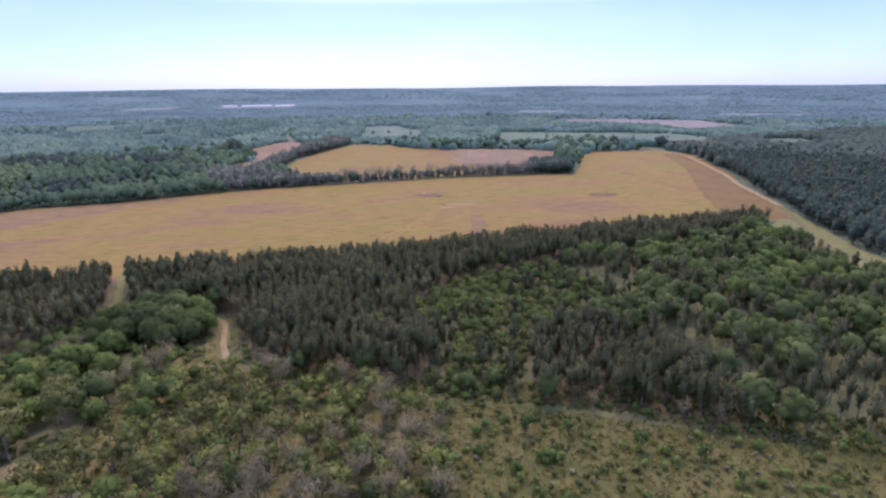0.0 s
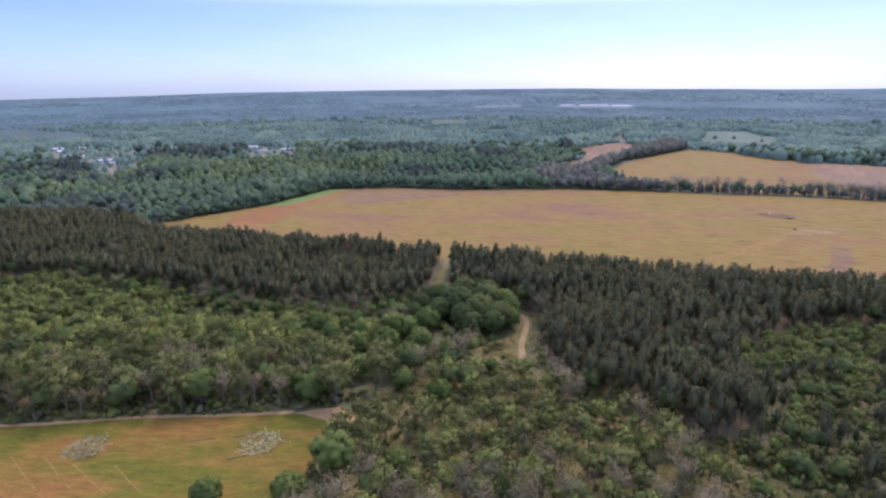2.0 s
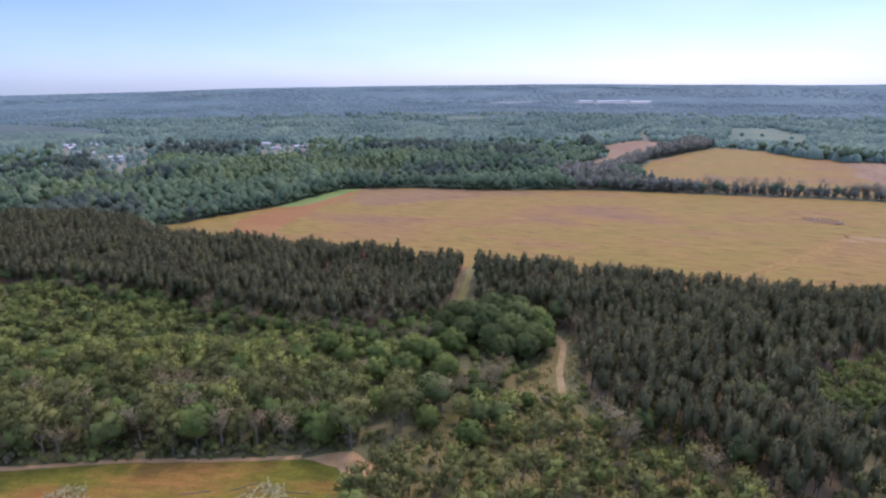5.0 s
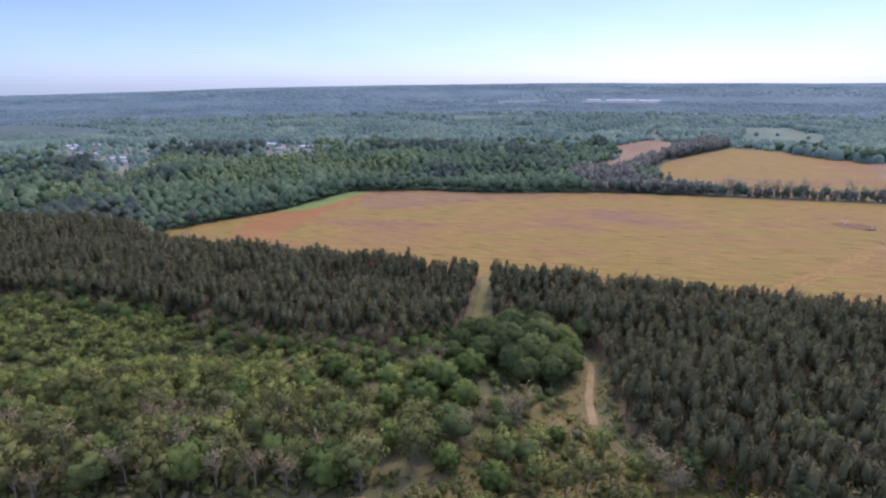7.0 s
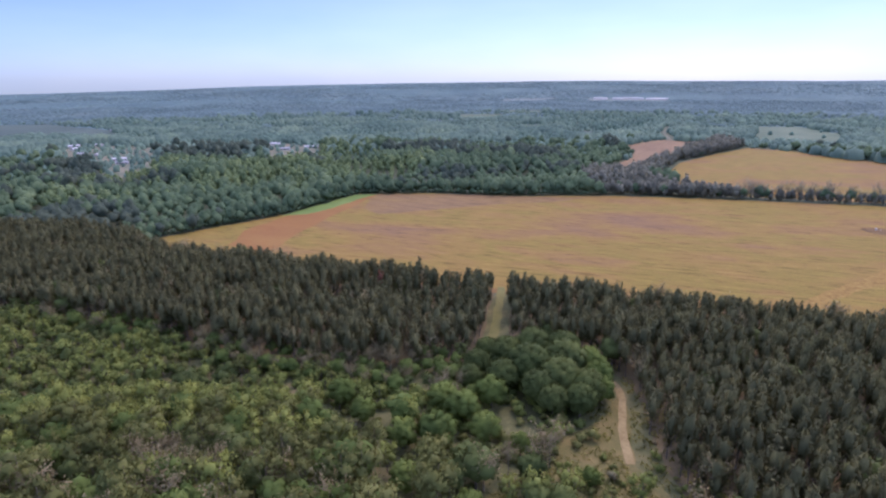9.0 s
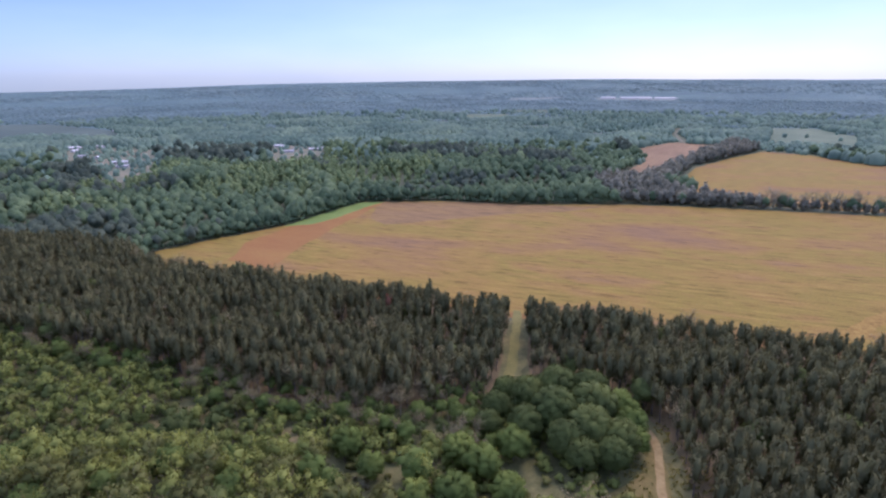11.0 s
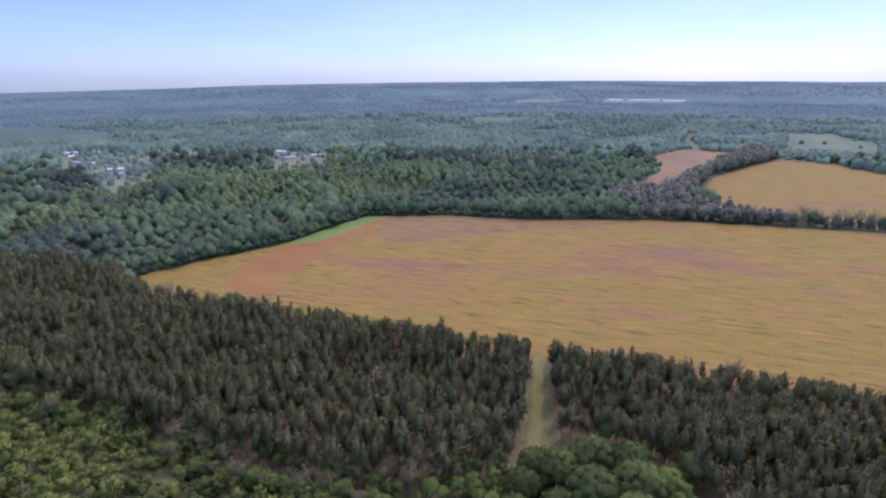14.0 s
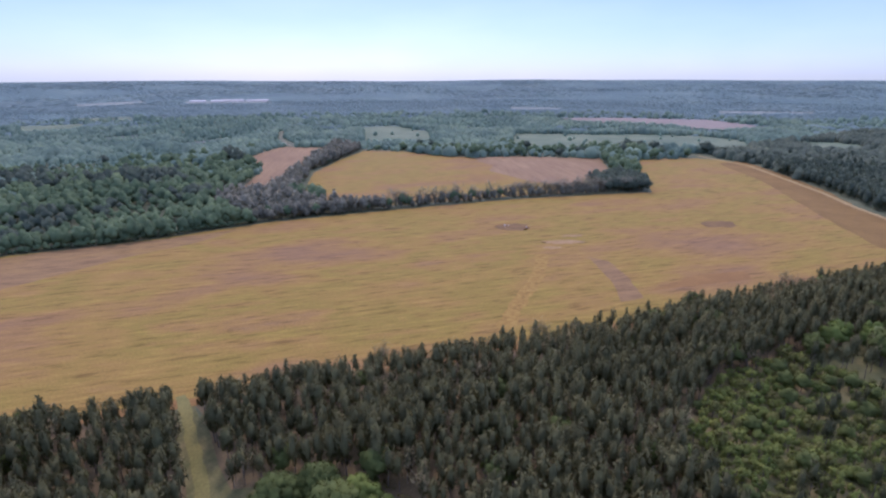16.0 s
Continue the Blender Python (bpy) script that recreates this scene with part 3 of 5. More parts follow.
def join(pieces):
    """Several (points, triangles, slot) into one."""
    vs, ts, ss, n = [], [], [], 0
    for v, t, s in pieces:
        vs.append(v), ts.append(np.asarray(t) + n), ss.append(np.full(len(t), s))
        n += len(v)
    return np.concatenate(vs), np.concatenate(ts), np.concatenate(ss)


def leafy(pieces):
    """Several (points, triangles, normals) into one, each face's front on the side of its normals."""
    vs, ts, ns, k = [], [], [], 0
    for v, t, n in pieces:
        vs.append(v), ts.append(np.asarray(t) + k), ns.append(n)
        k += len(v)
    v, t, n = np.concatenate(vs), np.concatenate(ts), unit(np.concatenate(ns))
    g = np.cross(v[t[:, 1]] - v[t[:, 0]], v[t[:, 2]] - v[t[:, 0]])
    back = (g * n[t].sum(axis=1)).sum(axis=1) < 0
    t[back] = t[back][:, ::-1]
    return v, t, n


def limb(p0, p1, r0, r1, sides=5):
    p0, p1 = np.array(p0, float), np.array(p1, float)
    d = (p1 - p0) / np.linalg.norm(p1 - p0)
    u = np.cross(d, (0.3, 1, 0.1))
    u /= np.linalg.norm(u)
    w = np.cross(d, u)
    a = np.arange(sides) / sides * 2 * np.pi
    ring = np.cos(a)[:, None] * u + np.sin(a)[:, None] * w
    v = np.concatenate([p0 + ring * r0, p1 + ring * r1])
    t = []
    for i in range(sides):
        j = (i + 1) % sides
        t += [(i, j, sides + j), (i, sides + j, sides + i)]
    return v, np.array(t)


def cards(rng, centres, size, outward=None):
    """Leaf clumps: small folded four-sided pieces turned at random."""
    n = len(centres)
    nrm = rng.normal(size=(n, 3))
    if outward is not None:
        nrm = nrm * 0.6 + outward
    nrm = unit(nrm)
    u = unit(np.cross(nrm, rng.normal(size=(n, 3))))
    w = np.cross(nrm, u)
    s = size * rng.uniform(0.6, 1.3, (n, 1))
    c = np.asarray(centres)
    bend = nrm * s * rng.uniform(-0.35, 0.35, (n, 1))
    v = np.stack([c - u * s * 0.6, c - w * s * 0.5 + bend, c + u * s * 0.6, c + w * s * 0.5 + bend], 1).reshape(-1, 3)
    b = np.arange(n)[:, None] * 4
    return v, np.concatenate([b + (0, 1, 2), b + (0, 2, 3)])


def sprays(rng, c, long, wide):
    """Upright drooping tufts, longer than wide."""
    n = len(c)
    u = unit(rng.normal(0, 0.35, (n, 3)) + (0, 0, 1))
    w = unit(np.cross(u, rng.normal(size=(n, 3))))
    b = np.cross(u, w) * wide * 0.3
    s = rng.uniform(0.7, 1.3, (n, 1))
    v = np.stack([c - u * long * 0.5 * s, c - w * wide * 0.5 * s + b, c + u * long * 0.5 * s, c + w * wide * 0.5 * s + b], 1).reshape(-1, 3)
    k = np.arange(n)[:, None] * 4
    return v, np.concatenate([k + (0, 1, 2), k + (0, 2, 3)])


def lump(rng, c, r, rough=0.22, v=ICO_V):
    v = v * (1 + rng.uniform(-rough, rough, (len(v), 1)))
    a = rng.uniform(0, 6.28)
    m = np.array([[math.cos(a), -math.sin(a), 0], [math.sin(a), math.cos(a), 0], [0, 0, 1]])
    return (v @ m.T) * np.asarray(r) + np.asarray(c)


def mass(rng, c, lr, mid, half, leaves, leaf, core=0.78, fine=False, upright=0.0, lift=0.12, rough=0.2, own=0.35):
    """One rounded mass of a crown round c: a lumpy body with leaf clumps all over it, shaded as one form."""
    c, lr, mid, half = (np.asarray(q, float) for q in (c, lr, mid, half))
    def shade(p):
        return unit(own * unit((p - c) / lr) + 0.8 * (p - mid) / half + (0, 0, lift))
    out = []
    if core > 0:
        bv, bt = (BALL_V, BALL_T) if fine else (ICO_V, ICO_T)
        v = lump(rng, c, lr * core, rough, bv)
        out.append((v, bt, shade(v)))
    if leaves:
        d = unit(rng.normal(size=(leaves, 3)) + (0, 0, 0.25))
        p = c + d * lr * rng.uniform(0.8 if core > 0.5 else 0.3, 1.12, (leaves, 1))
        n_up = int(leaves * upright)
        n = unit(shade(p) + rng.normal(0, 0.16, p.shape))
        for q, nq, made in ((p[n_up:], n[n_up:], lambda a, b: cards(rng, a, leaf, b)), (p[:n_up], n[:n_up], lambda a, b: sprays(rng, a, leaf * 1.6, leaf * 0.7))):
            if len(q):
                v, t = made(q, nq)
                out.append((v, t, np.repeat(nq, 4, axis=0)))
    return out


def broadleaf(seed, h, r, lobes=9, leaves=240, leaf=0.7, base=0.2, fine=False, open_crown=0.7, own=0.24):
    """Wood and crown of a spreading tree: round masses of leaf set about a crown, on limbs."""
    rng = np.random.default_rng(seed)
    wood = [(*limb((0, 0, -0.3), (rng.normal(0, 0.2), rng.normal(0, 0.2), h * 0.55), 0.03 * h, 0.014 * h, 6), 0)]
    half = h * (1 - base) / 2
    mid = np.array([0, 0, h - half])
    crown = []
    for k in range(lobes):
        size = rng.uniform(0.34, 0.5) * (1.0 if lobes < 12 else 0.8 if lobes < 24 else 0.62)
        if k == 0:
            c = mid + (0, 0, half * 0.45)
        else:
            z = 1 - 1.7 * (k - 0.5) / lobes
            a = k * 2.4 + rng.uniform(-0.5, 0.5)
            q = math.sqrt(max(0.0, 1 - z * z)) * rng.uniform(0.85, 1.05)
            c = mid + np.array([math.cos(a) * q * r, math.sin(a) * q * r, z * half]) * (1 - size * 0.85)
        lr = np.array([r * size, r * size, half * size * rng.uniform(0.85, 1.1) * (1.0 if half < r else r / half * 0.6 + 0.4)])
        wood.append((*limb((0, 0, h * rng.uniform(0.2, 0.42)), c, 0.012 * h, 0.004 * h, 4), 0))
        crown += mass(rng, c, lr, mid, (r, r, half), leaves // lobes, leaf, open_crown, fine, 0.2, 0.12, 0.26, own)
    if open_crown > 0.5:
        v = lump(rng, mid, (r * 0.7, r * 0.7, half * 0.74), 0.15)
        crown.append((v, ICO_T, unit((v - mid) / (r, r, half))))
    return join(wood), leafy(crown)


def airy(seed, h, r, tufts=230, size=0.55, base=0.25):
    """Wood and crown of a young tree coming into leaf: a stem, rising limbs, loose feathery masses."""
    rng = np.random.default_rng(seed)
    wood = [(*limb((0, 0, -0.3), (rng.normal(0, 0.3), rng.normal(0, 0.3), h * 0.85), 0.17, 0.05, 4), 0)]
    half = h * (1 - base) / 2
    mid = np.array([0, 0, h - half])
    crown = []
    n = 8
    for k in range(n):
        z = 0.8 - 1.5 * k / n
        a, q = k * 2.4 + rng.uniform(-0.6, 0.6), math.sqrt(1 - z * z) * rng.uniform(0.35, 0.65)
        c = mid + np.array([math.cos(a) * q * r, math.sin(a) * q * r, z * half * 0.62])
        wood.append((*limb((0, 0, h * rng.uniform(0.18, 0.4)), c, 0.08, 0.03, 3), 0))
        lr = np.array([r * 0.5, r * 0.5, half * 0.45]) * rng.uniform(0.75, 1.1)
        crown += mass(rng, c, lr, mid, (r, r, half), tufts // n, size, 0.42, False, 0.5, 0.2, 0.3)
    return join(wood), leafy(crown)


def pine(seed, h=13.0, r=2.3, tufts=80):
    """Wood and crown of a slender planted pine: bare stem below, a long ragged crown with a rounded top."""
    rng = np.random.default_rng(seed)
    lean = rng.normal(0, 0.25, 2)
    wood = [(*limb((0, 0, -0.3), (lean[0], lean[1], h * 0.92), 0.19, 0.05, 4), 0)]
    low = rng.uniform(0.28, 0.42)
    half = h * (1 - low) / 2
    mid = np.array([lean[0], lean[1], h - half])
    def shade(p):
        return unit(0.9 * (p - mid) / (r, r, half * 1.7) + (0, 0, 0.1))
    v = lump(rng, mid, (r * 0.55, r * 0.55, half * 0.8), 0.3)
    crown = [(v, ICO_T, shade(v))]
    z = rng.uniform(-1, 1, tufts)
    wide = r * np.interp(z, (-1, -0.5, 0, 0.55, 0.85, 1), (0.5, 0.85, 1.0, 0.92, 0.66, 0.3)) * (1 + 0.22 * np.sin(z * 7 + rng.uniform(0, 6)))
    a, q = rng.uniform(0, 6.28, tufts), wide * np.sqrt(rng.uniform(0.25, 1.0, tufts))
    p = mid + np.stack([np.cos(a) * q, np.sin(a) * q, z * half * 0.96], 1)
    n = unit(shade(p) + rng.normal(0, 0.14, p.shape))
    for i, made in ((slice(0, tufts // 2), sprays(rng, p[:tufts // 2], 2.3, 0.55)), (slice(tufts // 2, tufts), cards(rng, p[tufts // 2:], 0.72, n[tufts // 2:]))):
        crown.append((*made, np.repeat(n[i], 4, axis=0)))
    return join(wood), leafy(crown)


def shrub(seed, h, r, leaves=64, leaf=0.55, lobes=4):
    rng = np.random.default_rng(seed)
    wood = join([(*limb((0, 0, -0.2), (0.1, 0.1, h * 0.5), 0.07, 0.03, 4), 0)])
    mid, crown = np.array([0, 0, h * 0.42]), []
    for k in range(lobes):
        a, q = k * 2.4 + rng.uniform(-0.5, 0.5), r * (0.5 if k else 0.0)
        c = np.array([math.cos(a) * q, math.sin(a) * q, h * (rng.uniform(0.34, 0.55) if k else 0.62)])
        crown += mass(rng, c, np.array([r * 0.52, r * 0.52, h * 0.36]) * rng.uniform(0.8, 1.1), mid, (r, r, h * 0.6), leaves // lobes, leaf, 0.76, False, 0.3, 0.2)
    return wood, leafy(crown)


def bare_tree(seed, h, spread=0.3, twigs=150):
    """A leafless tree: trunk, limbs, thin twigs and a haze of buds."""
    rng = np.random.default_rng(seed)
    wood = [(*limb((0, 0, -0.3), (0, 0, h * 0.72), 0.2, 0.07, 5), 0)]
    mid, half = np.array([0, 0, h * 0.6]), np.array([h * spread, h * spread, h * 0.42])
    crown, buds = [], []
    for k in range(10):
        a, z = rng.uniform(0, 6.28), h * rng.uniform(0.25, 0.6)
        tip = np.array([math.cos(a) * h * spread * rng.uniform(0.4, 1), math.sin(a) * h * spread * rng.uniform(0.4, 1), z + h * rng.uniform(0.2, 0.4)])
        root = np.array([0, 0, z])
        wood.append((*limb(root, tip, 0.07, 0.025, 3), 0))
        for _ in range(twigs // 10):
            s = root + (tip - root) * rng.uniform(0.3, 1)
            e = s + rng.normal(0, 1, 3) * h * 0.07 + (0, 0, h * 0.08)
            w = rng.normal(0, 0.08, 3)
            v = np.array([s - w, s + w, e])
            crown.append((v, np.array([(0, 1, 2)]), unit((v - mid) / half + (0, 0, 0.3))))
            buds.append(e)
    buds = np.array(buds)
    buds = np.concatenate([buds, buds + rng.normal(0, 0.5, buds.shape)])
    n = unit((buds - mid) / half + rng.normal(0, 0.2, buds.shape) + (0, 0, 0.3))
    v, t = cards(rng, buds, 0.36, n)
    crown.append((v, t, np.repeat(n, 4, axis=0)))
    return join(wood), leafy(crown)


def weed(seed, h=1.1, r=1.1, n=9):
    rng = np.random.default_rng(seed)
    c = np.stack([rng.normal(0, r * 0.5, n), rng.normal(0, r * 0.5, n), rng.uniform(0.1, 0.7, n) * h], 1)
    up = unit(c * (0.4, 0.4, 0.0) + (0, 0, 1))
    v, t = sprays(rng, c, 0.9, 0.55)
    v, t, n = leafy([(v, t, np.repeat(up, 4, axis=0))])
    return v, t, np.zeros(len(t), int), n


def far_tree(seed, lobes=3, leaves=18):
    """A tree of unit height for woods seen from afar."""
    rng = np.random.default_rng(seed)
    mid, pieces = np.array([0, 0, 0.52]), []
    for k in range(lobes):
        a, q = k * 2.4 + rng.uniform(-0.4, 0.4), rng.uniform(0.18, 0.3) if k else 0.0
        c = np.array([math.cos(a) * q, math.sin(a) * q, rng.uniform(0.4, 0.72) if k else 0.78])
        pieces += mass(rng, c, np.array([0.2, 0.2, 0.21]) * rng.uniform(0.8, 1.2), mid, (0.5, 0.5, 0.5), leaves // lobes, 0.085, 0.84, False, 0.3, 0.22, 0.24, 0.3)
    v = lump(rng, (0, 0, 0.52), (0.3, 0.3, 0.34), 0.2)
    pieces.append((v, ICO_T, unit((v - mid) / 0.4 + (0, 0, 0.2))))
    v, t = limb((0, 0, -0.05), (0, 0, 0.5), 0.03, 0.02, 3)
    pieces.append((v, t, unit(v * (1, 1, 0) + 1e-6)))
    v, t, n = leafy(pieces)
    return v, t, np.zeros(len(t), int), n


def upright_tree(seed, leaves=30):
    """A narrow tree of unit height for belts and dense woods seen from afar."""
    rng = np.random.default_rng(seed)
    mid, pieces = np.array([0, 0, 0.58]), []
    for k, (z, w) in enumerate(((0.3, 0.2), (0.52, 0.26), (0.72, 0.23), (0.88, 0.14))):
        a, q = rng.uniform(0, 6.28), rng.uniform(0, 0.08)
        pieces += mass(rng, (math.cos(a) * q, math.sin(a) * q, z), (w, w, 0.15), mid, (0.28, 0.28, 0.45), leaves // 4, 0.11, 0.8, False, 0.6, 0.2, 0.28)
    v, t = limb((0, 0, -0.05), (0, 0, 0.5), 0.025, 0.015, 3)
    pieces.append((v, t, unit(v * (1, 1, 0) + 1e-6)))
    v, t, n = leafy(pieces)
    return v, t, np.zeros(len(t), int), n


def tuft_tree(seed, up=0.6):
    """The crown of a distant tree: a rough dome."""
    rng = np.random.default_rng(seed)
    n = 6
    a = np.arange(n) / n * 6.283 + rng.uniform(-0.3, 0.3, n)
    low = np.stack([np.cos(a) * 0.5, np.sin(a) * 0.5, np.full(n, 0.05)], 1)
    b = a + 0.5
    m = np.stack([np.cos(b) * 0.44 * rng.uniform(0.75, 1.1, n), np.sin(b) * 0.44 * rng.uniform(0.75, 1.1, n), rng.uniform(0.55, 0.8, n)], 1)
    v = np.concatenate([low, m, [(rng.normal(0, 0.08), rng.normal(0, 0.08), 1.0)]])
    t = []
    for i in range(n):
        j = (i + 1) % n
        t += [(i, j, n + i), (j, n + j, n + i), (n + i, n + j, 2 * n)]
    v, t, nrm = leafy([(v, np.array(t), unit((v - (0, 0, 0.3)) / (0.5, 0.5, 0.6) + (0, 0, up)))])
    return v, t, np.zeros(len(t), int), nrm


def swell(x, y):
    """A slow rise and fall between about 0.6 and 1.4, to mass trees of like size."""
    s = np.sin(x / 23.0 + 1.7 * np.sin(y / 61.0)) + np.sin(y / 31.0 + 1.3 * np.sin(x / 47.0)) + np.sin((x + y) / 71.0) + np.sin((x - 2 * y) / 97.0)
    return 1 + 0.13 * s


def clumped(xy, seed, spread=0.35, size=14.0):
    """Values spread evenly over 0 to 1 that change slowly over the land: like plants stand together."""
    rng = np.random.default_rng(seed)
    x, y = xy[:, 0] / size, xy[:, 1] / size
    s = sum(np.sin(x * math.cos(a) * f + y * math.sin(a) * f + b) for a, b, f in zip(rng.uniform(0, 6.28, 9), rng.uniform(0, 6.28, 9), rng.uniform(0.5, 1.6, 9)))
    s = s / 3.0 + rng.normal(0, spread, len(xy))
    return (np.argsort(np.argsort(s)) + 0.5) / len(xy)


def scatter(poly, step, seed, jitter=0.42, keep=1.0, clear=()):
    """Jittered grid of places inside poly, off the lines in clear."""
    rng = np.random.default_rng(seed)
    p = np.array(poly, float)
    gx, gy = np.meshgrid(np.arange(p[:, 0].min(), p[:, 0].max(), step), np.arange(p[:, 1].min(), p[:, 1].max(), step))
    x, y = gx.ravel(), gy.ravel()
    x, y = x + rng.uniform(-jitter, jitter, x.size) * step, y + rng.uniform(-jitter, jitter, y.size) * step
    ok = inside(x, y, poly) & (rng.random(x.size) < keep)
    for line, gap in clear:
        ok &= from_line(x, y, line) > gap
    return np.stack([x[ok], y[ok]], 1)


def row(line, step, seed, depth):
    """Places along a line, some metres to its left, unevenly spaced."""
    rng = np.random.default_rng(seed)
    out = []
    for (x0, y0), (x1, y1) in zip(line, line[1:]):
        n = max(1, int(math.hypot(x1 - x0, y1 - y0) / step))
        d = math.hypot(x1 - x0, y1 - y0)
        for i in range(n):
            s, q = (i + rng.uniform(-0.35, 0.35)) / n, rng.uniform(0.3, 1.0) * depth
            out.append((x0 + (x1 - x0) * s - (y1 - y0) / d * q, y0 + (y1 - y0) * s + (x1 - x0) / d * q))
    return np.array(out)


def planted(rng, templates, xy, low, high, widen=(0.9, 1.1), height=None):
    """Templates set at all the places, turned and scaled: one joined mesh."""
    pieces, n = [], 0
    which = rng.integers(0, len(templates), len(xy))
    z = rise(xy[:, 0], xy[:, 1])
    for k, (v, t, s, nv) in enumerate(templates):
        idx = np.nonzero(which == k)[0]
        if not len(idx):
            continue
        a = rng.uniform(0, 6.28, len(idx))
        sc = rng.uniform(low, high, len(idx)) if height is None else height[idx] * rng.uniform(low, high, len(idx))
        wd = sc * rng.uniform(*widen, len(idx))
        ca, sa = np.cos(a) * wd, np.sin(a) * wd
        x = v[None, :, 0] * ca[:, None] - v[None, :, 1] * sa[:, None] + xy[idx, 0, None]
        y = v[None, :, 0] * sa[:, None] + v[None, :, 1] * ca[:, None] + xy[idx, 1, None]
        zz = v[None, :, 2] * sc[:, None] + z[idx, None]
        pts = np.stack([x, y, zz], 2).reshape(-1, 3)
        one = np.ones((len(idx), 1))
        ca, sa = np.cos(a)[:, None], np.sin(a)[:, None]
        nrm = np.stack([nv[None, :, 0] * ca - nv[None, :, 1] * sa, nv[None, :, 0] * sa + nv[None, :, 1] * ca, nv[None, :, 2] * one], 2).reshape(-1, 3)
        tri = (t[None] + (np.arange(len(idx)) * len(v))[:, None, None]).reshape(-1, 3) + n
        pieces.append((pts, tri, np.tile(s, len(idx)), nrm))
        n += len(pts)
    return tuple(np.concatenate([p[i] for p in pieces]) for i in range(4))


def both(wood, crown):
    """A tree as one template: wood in the first slot, crown in the second."""
    wv, wt = wood[0], wood[1]
    g = np.cross(wv[wt[:, 1]] - wv[wt[:, 0]], wv[wt[:, 2]] - wv[wt[:, 0]])
    wn_ = np.zeros_like(wv)
    for i in range(3):
        np.add.at(wn_, wt[:, i], g)
    v, t = np.concatenate([wv, crown[0]]), np.concatenate([wt, crown[1] + len(wv)])
    return v, t, np.concatenate([np.zeros(len(wt), int), np.ones(len(crown[1]), int)]), np.concatenate([unit(wn_), crown[2]])


def stuff(name, data, mats, label, category):
    v, t, s, nrm = data
    return tagged(new(name, mesh_of(name, v, t, mats, s, True, nrm)), label, category, kind="stuff")


def thing(name, wood, crown, mats, label, category, group=""):
    """A tree with its trunk and crown, standing at the origin."""
    root = tagged(new(name), label, category, group)
    for part_name, (v, t, n), m in (("trunk", (wood[0], wood[1], None), mats[0]), ("crown", crown, mats[1])):
        ob = new(part_name, mesh_of(part_name, v, t, [m], None, True, n))
        ob.parent = root
    return root


def stand(kinds, xy, rng, low, high, size=None):
    """Sets separate trees: the first of each kind moves to its place, the others are copies."""
    used = set()
    for i, (x, y) in enumerate(xy):
        k = int(rng.integers(0, len(kinds)))
        s = float(rng.uniform(low, high)) * (1.0 if size is None else float(size[i]))
        kinds[k].scale = (s * float(rng.uniform(0.92, 1.08)), s, s)
        m = pose(float(x), float(y), float(rise(x, y)), 0, 0, float(rng.uniform(0, 360)))
        if k in used:
            copy_thing(kinds[k], m)
        else:
            used.add(k)
            kinds[k].matrix_basis = m @ Matrix.Diagonal((*kinds[k].scale, 1))


# ---- pines ----
R = np.random.default_rng(11)
pines = [pine(100 + i, 12.6 + 0.6 * (i % 4), 1.75 + 0.22 * (i % 3)) for i in range(8)]
LANES = [(LANE_LINE, 3.1), (TRACK, 3.2), (WEST_LANE, 3.0)]
pine_xy = np.concatenate([scatter(PINE_W, 4.3, 1, 0.48, 0.92, LANES), scatter(PINE_E, 4.3, 2, 0.48, 0.92, LANES), scatter(PINE_S, 4.4, 3, 0.48, 0.88)])
near_lane = (np.abs(pine_xy[:, 0] - 44) < 42) & (pine_xy[:, 1] > 318)
near_xy = pine_xy[near_lane][:290]
pine_kinds = [thing("pine_tree", w, c, (BARK, PINE), "slender dark green pine in a planted row", "pine tree", "planted pines") for w, c in pines]
def pine_size(xy):
    """Trees stand lower along the field and rise behind it, in clumps of like height."""
    back = np.clip(from_line(xy[:, 0], xy[:, 1], MAIN_FIELD + MAIN_FIELD[:1]) - 3, 0, 10)
    return (0.71 + 0.04 * back) * (0.8 + 0.4 * clumped(xy, 70, 0.6, 6.0))


stand(pine_kinds, near_xy, R, 0.9, 1.12, pine_size(near_xy))
rest = np.concatenate([pine_xy[~near_lane], pine_xy[near_lane][290:]])
stuff("pine_wood", planted(R, [both(w, c) for w, c in pines], rest, 0.9, 1.12, (0.85, 1.1), pine_size(rest)), [BARK, PINE], "dense dark plantation of planted pines", "pine wood")

# ---- oaks by the track ----
OAKS = [(30, 291, 12, 5.5), (25, 282, 11.5, 5.5), (21, 273, 10, 5), (37, 287, 14, 7), (48, 290, 16, 8), (59, 287, 15.5, 7.5), (57, 275, 17.5, 8.5), (43, 274, 17, 9), (33, 270, 13, 6.5), (52, 263, 16.5, 8), (60, 258, 14.5, 6.5), (44, 260, 14, 7), (56, 252, 12.5, 6), (47, 253, 12, 6)]
for i, (x, y, h, r) in enumerate(OAKS):
    w, c = broadleaf(200 + i, h, r, 58, 3800, 0.5, 0.16, True, own=0.42)
    thing("oak_tree", w, c, (BARK, OAK), "large round dark green oak beside the dirt track", "oak tree", "oaks by the track").matrix_basis = pose(x, y, 0, 0, 0, 40 * i)
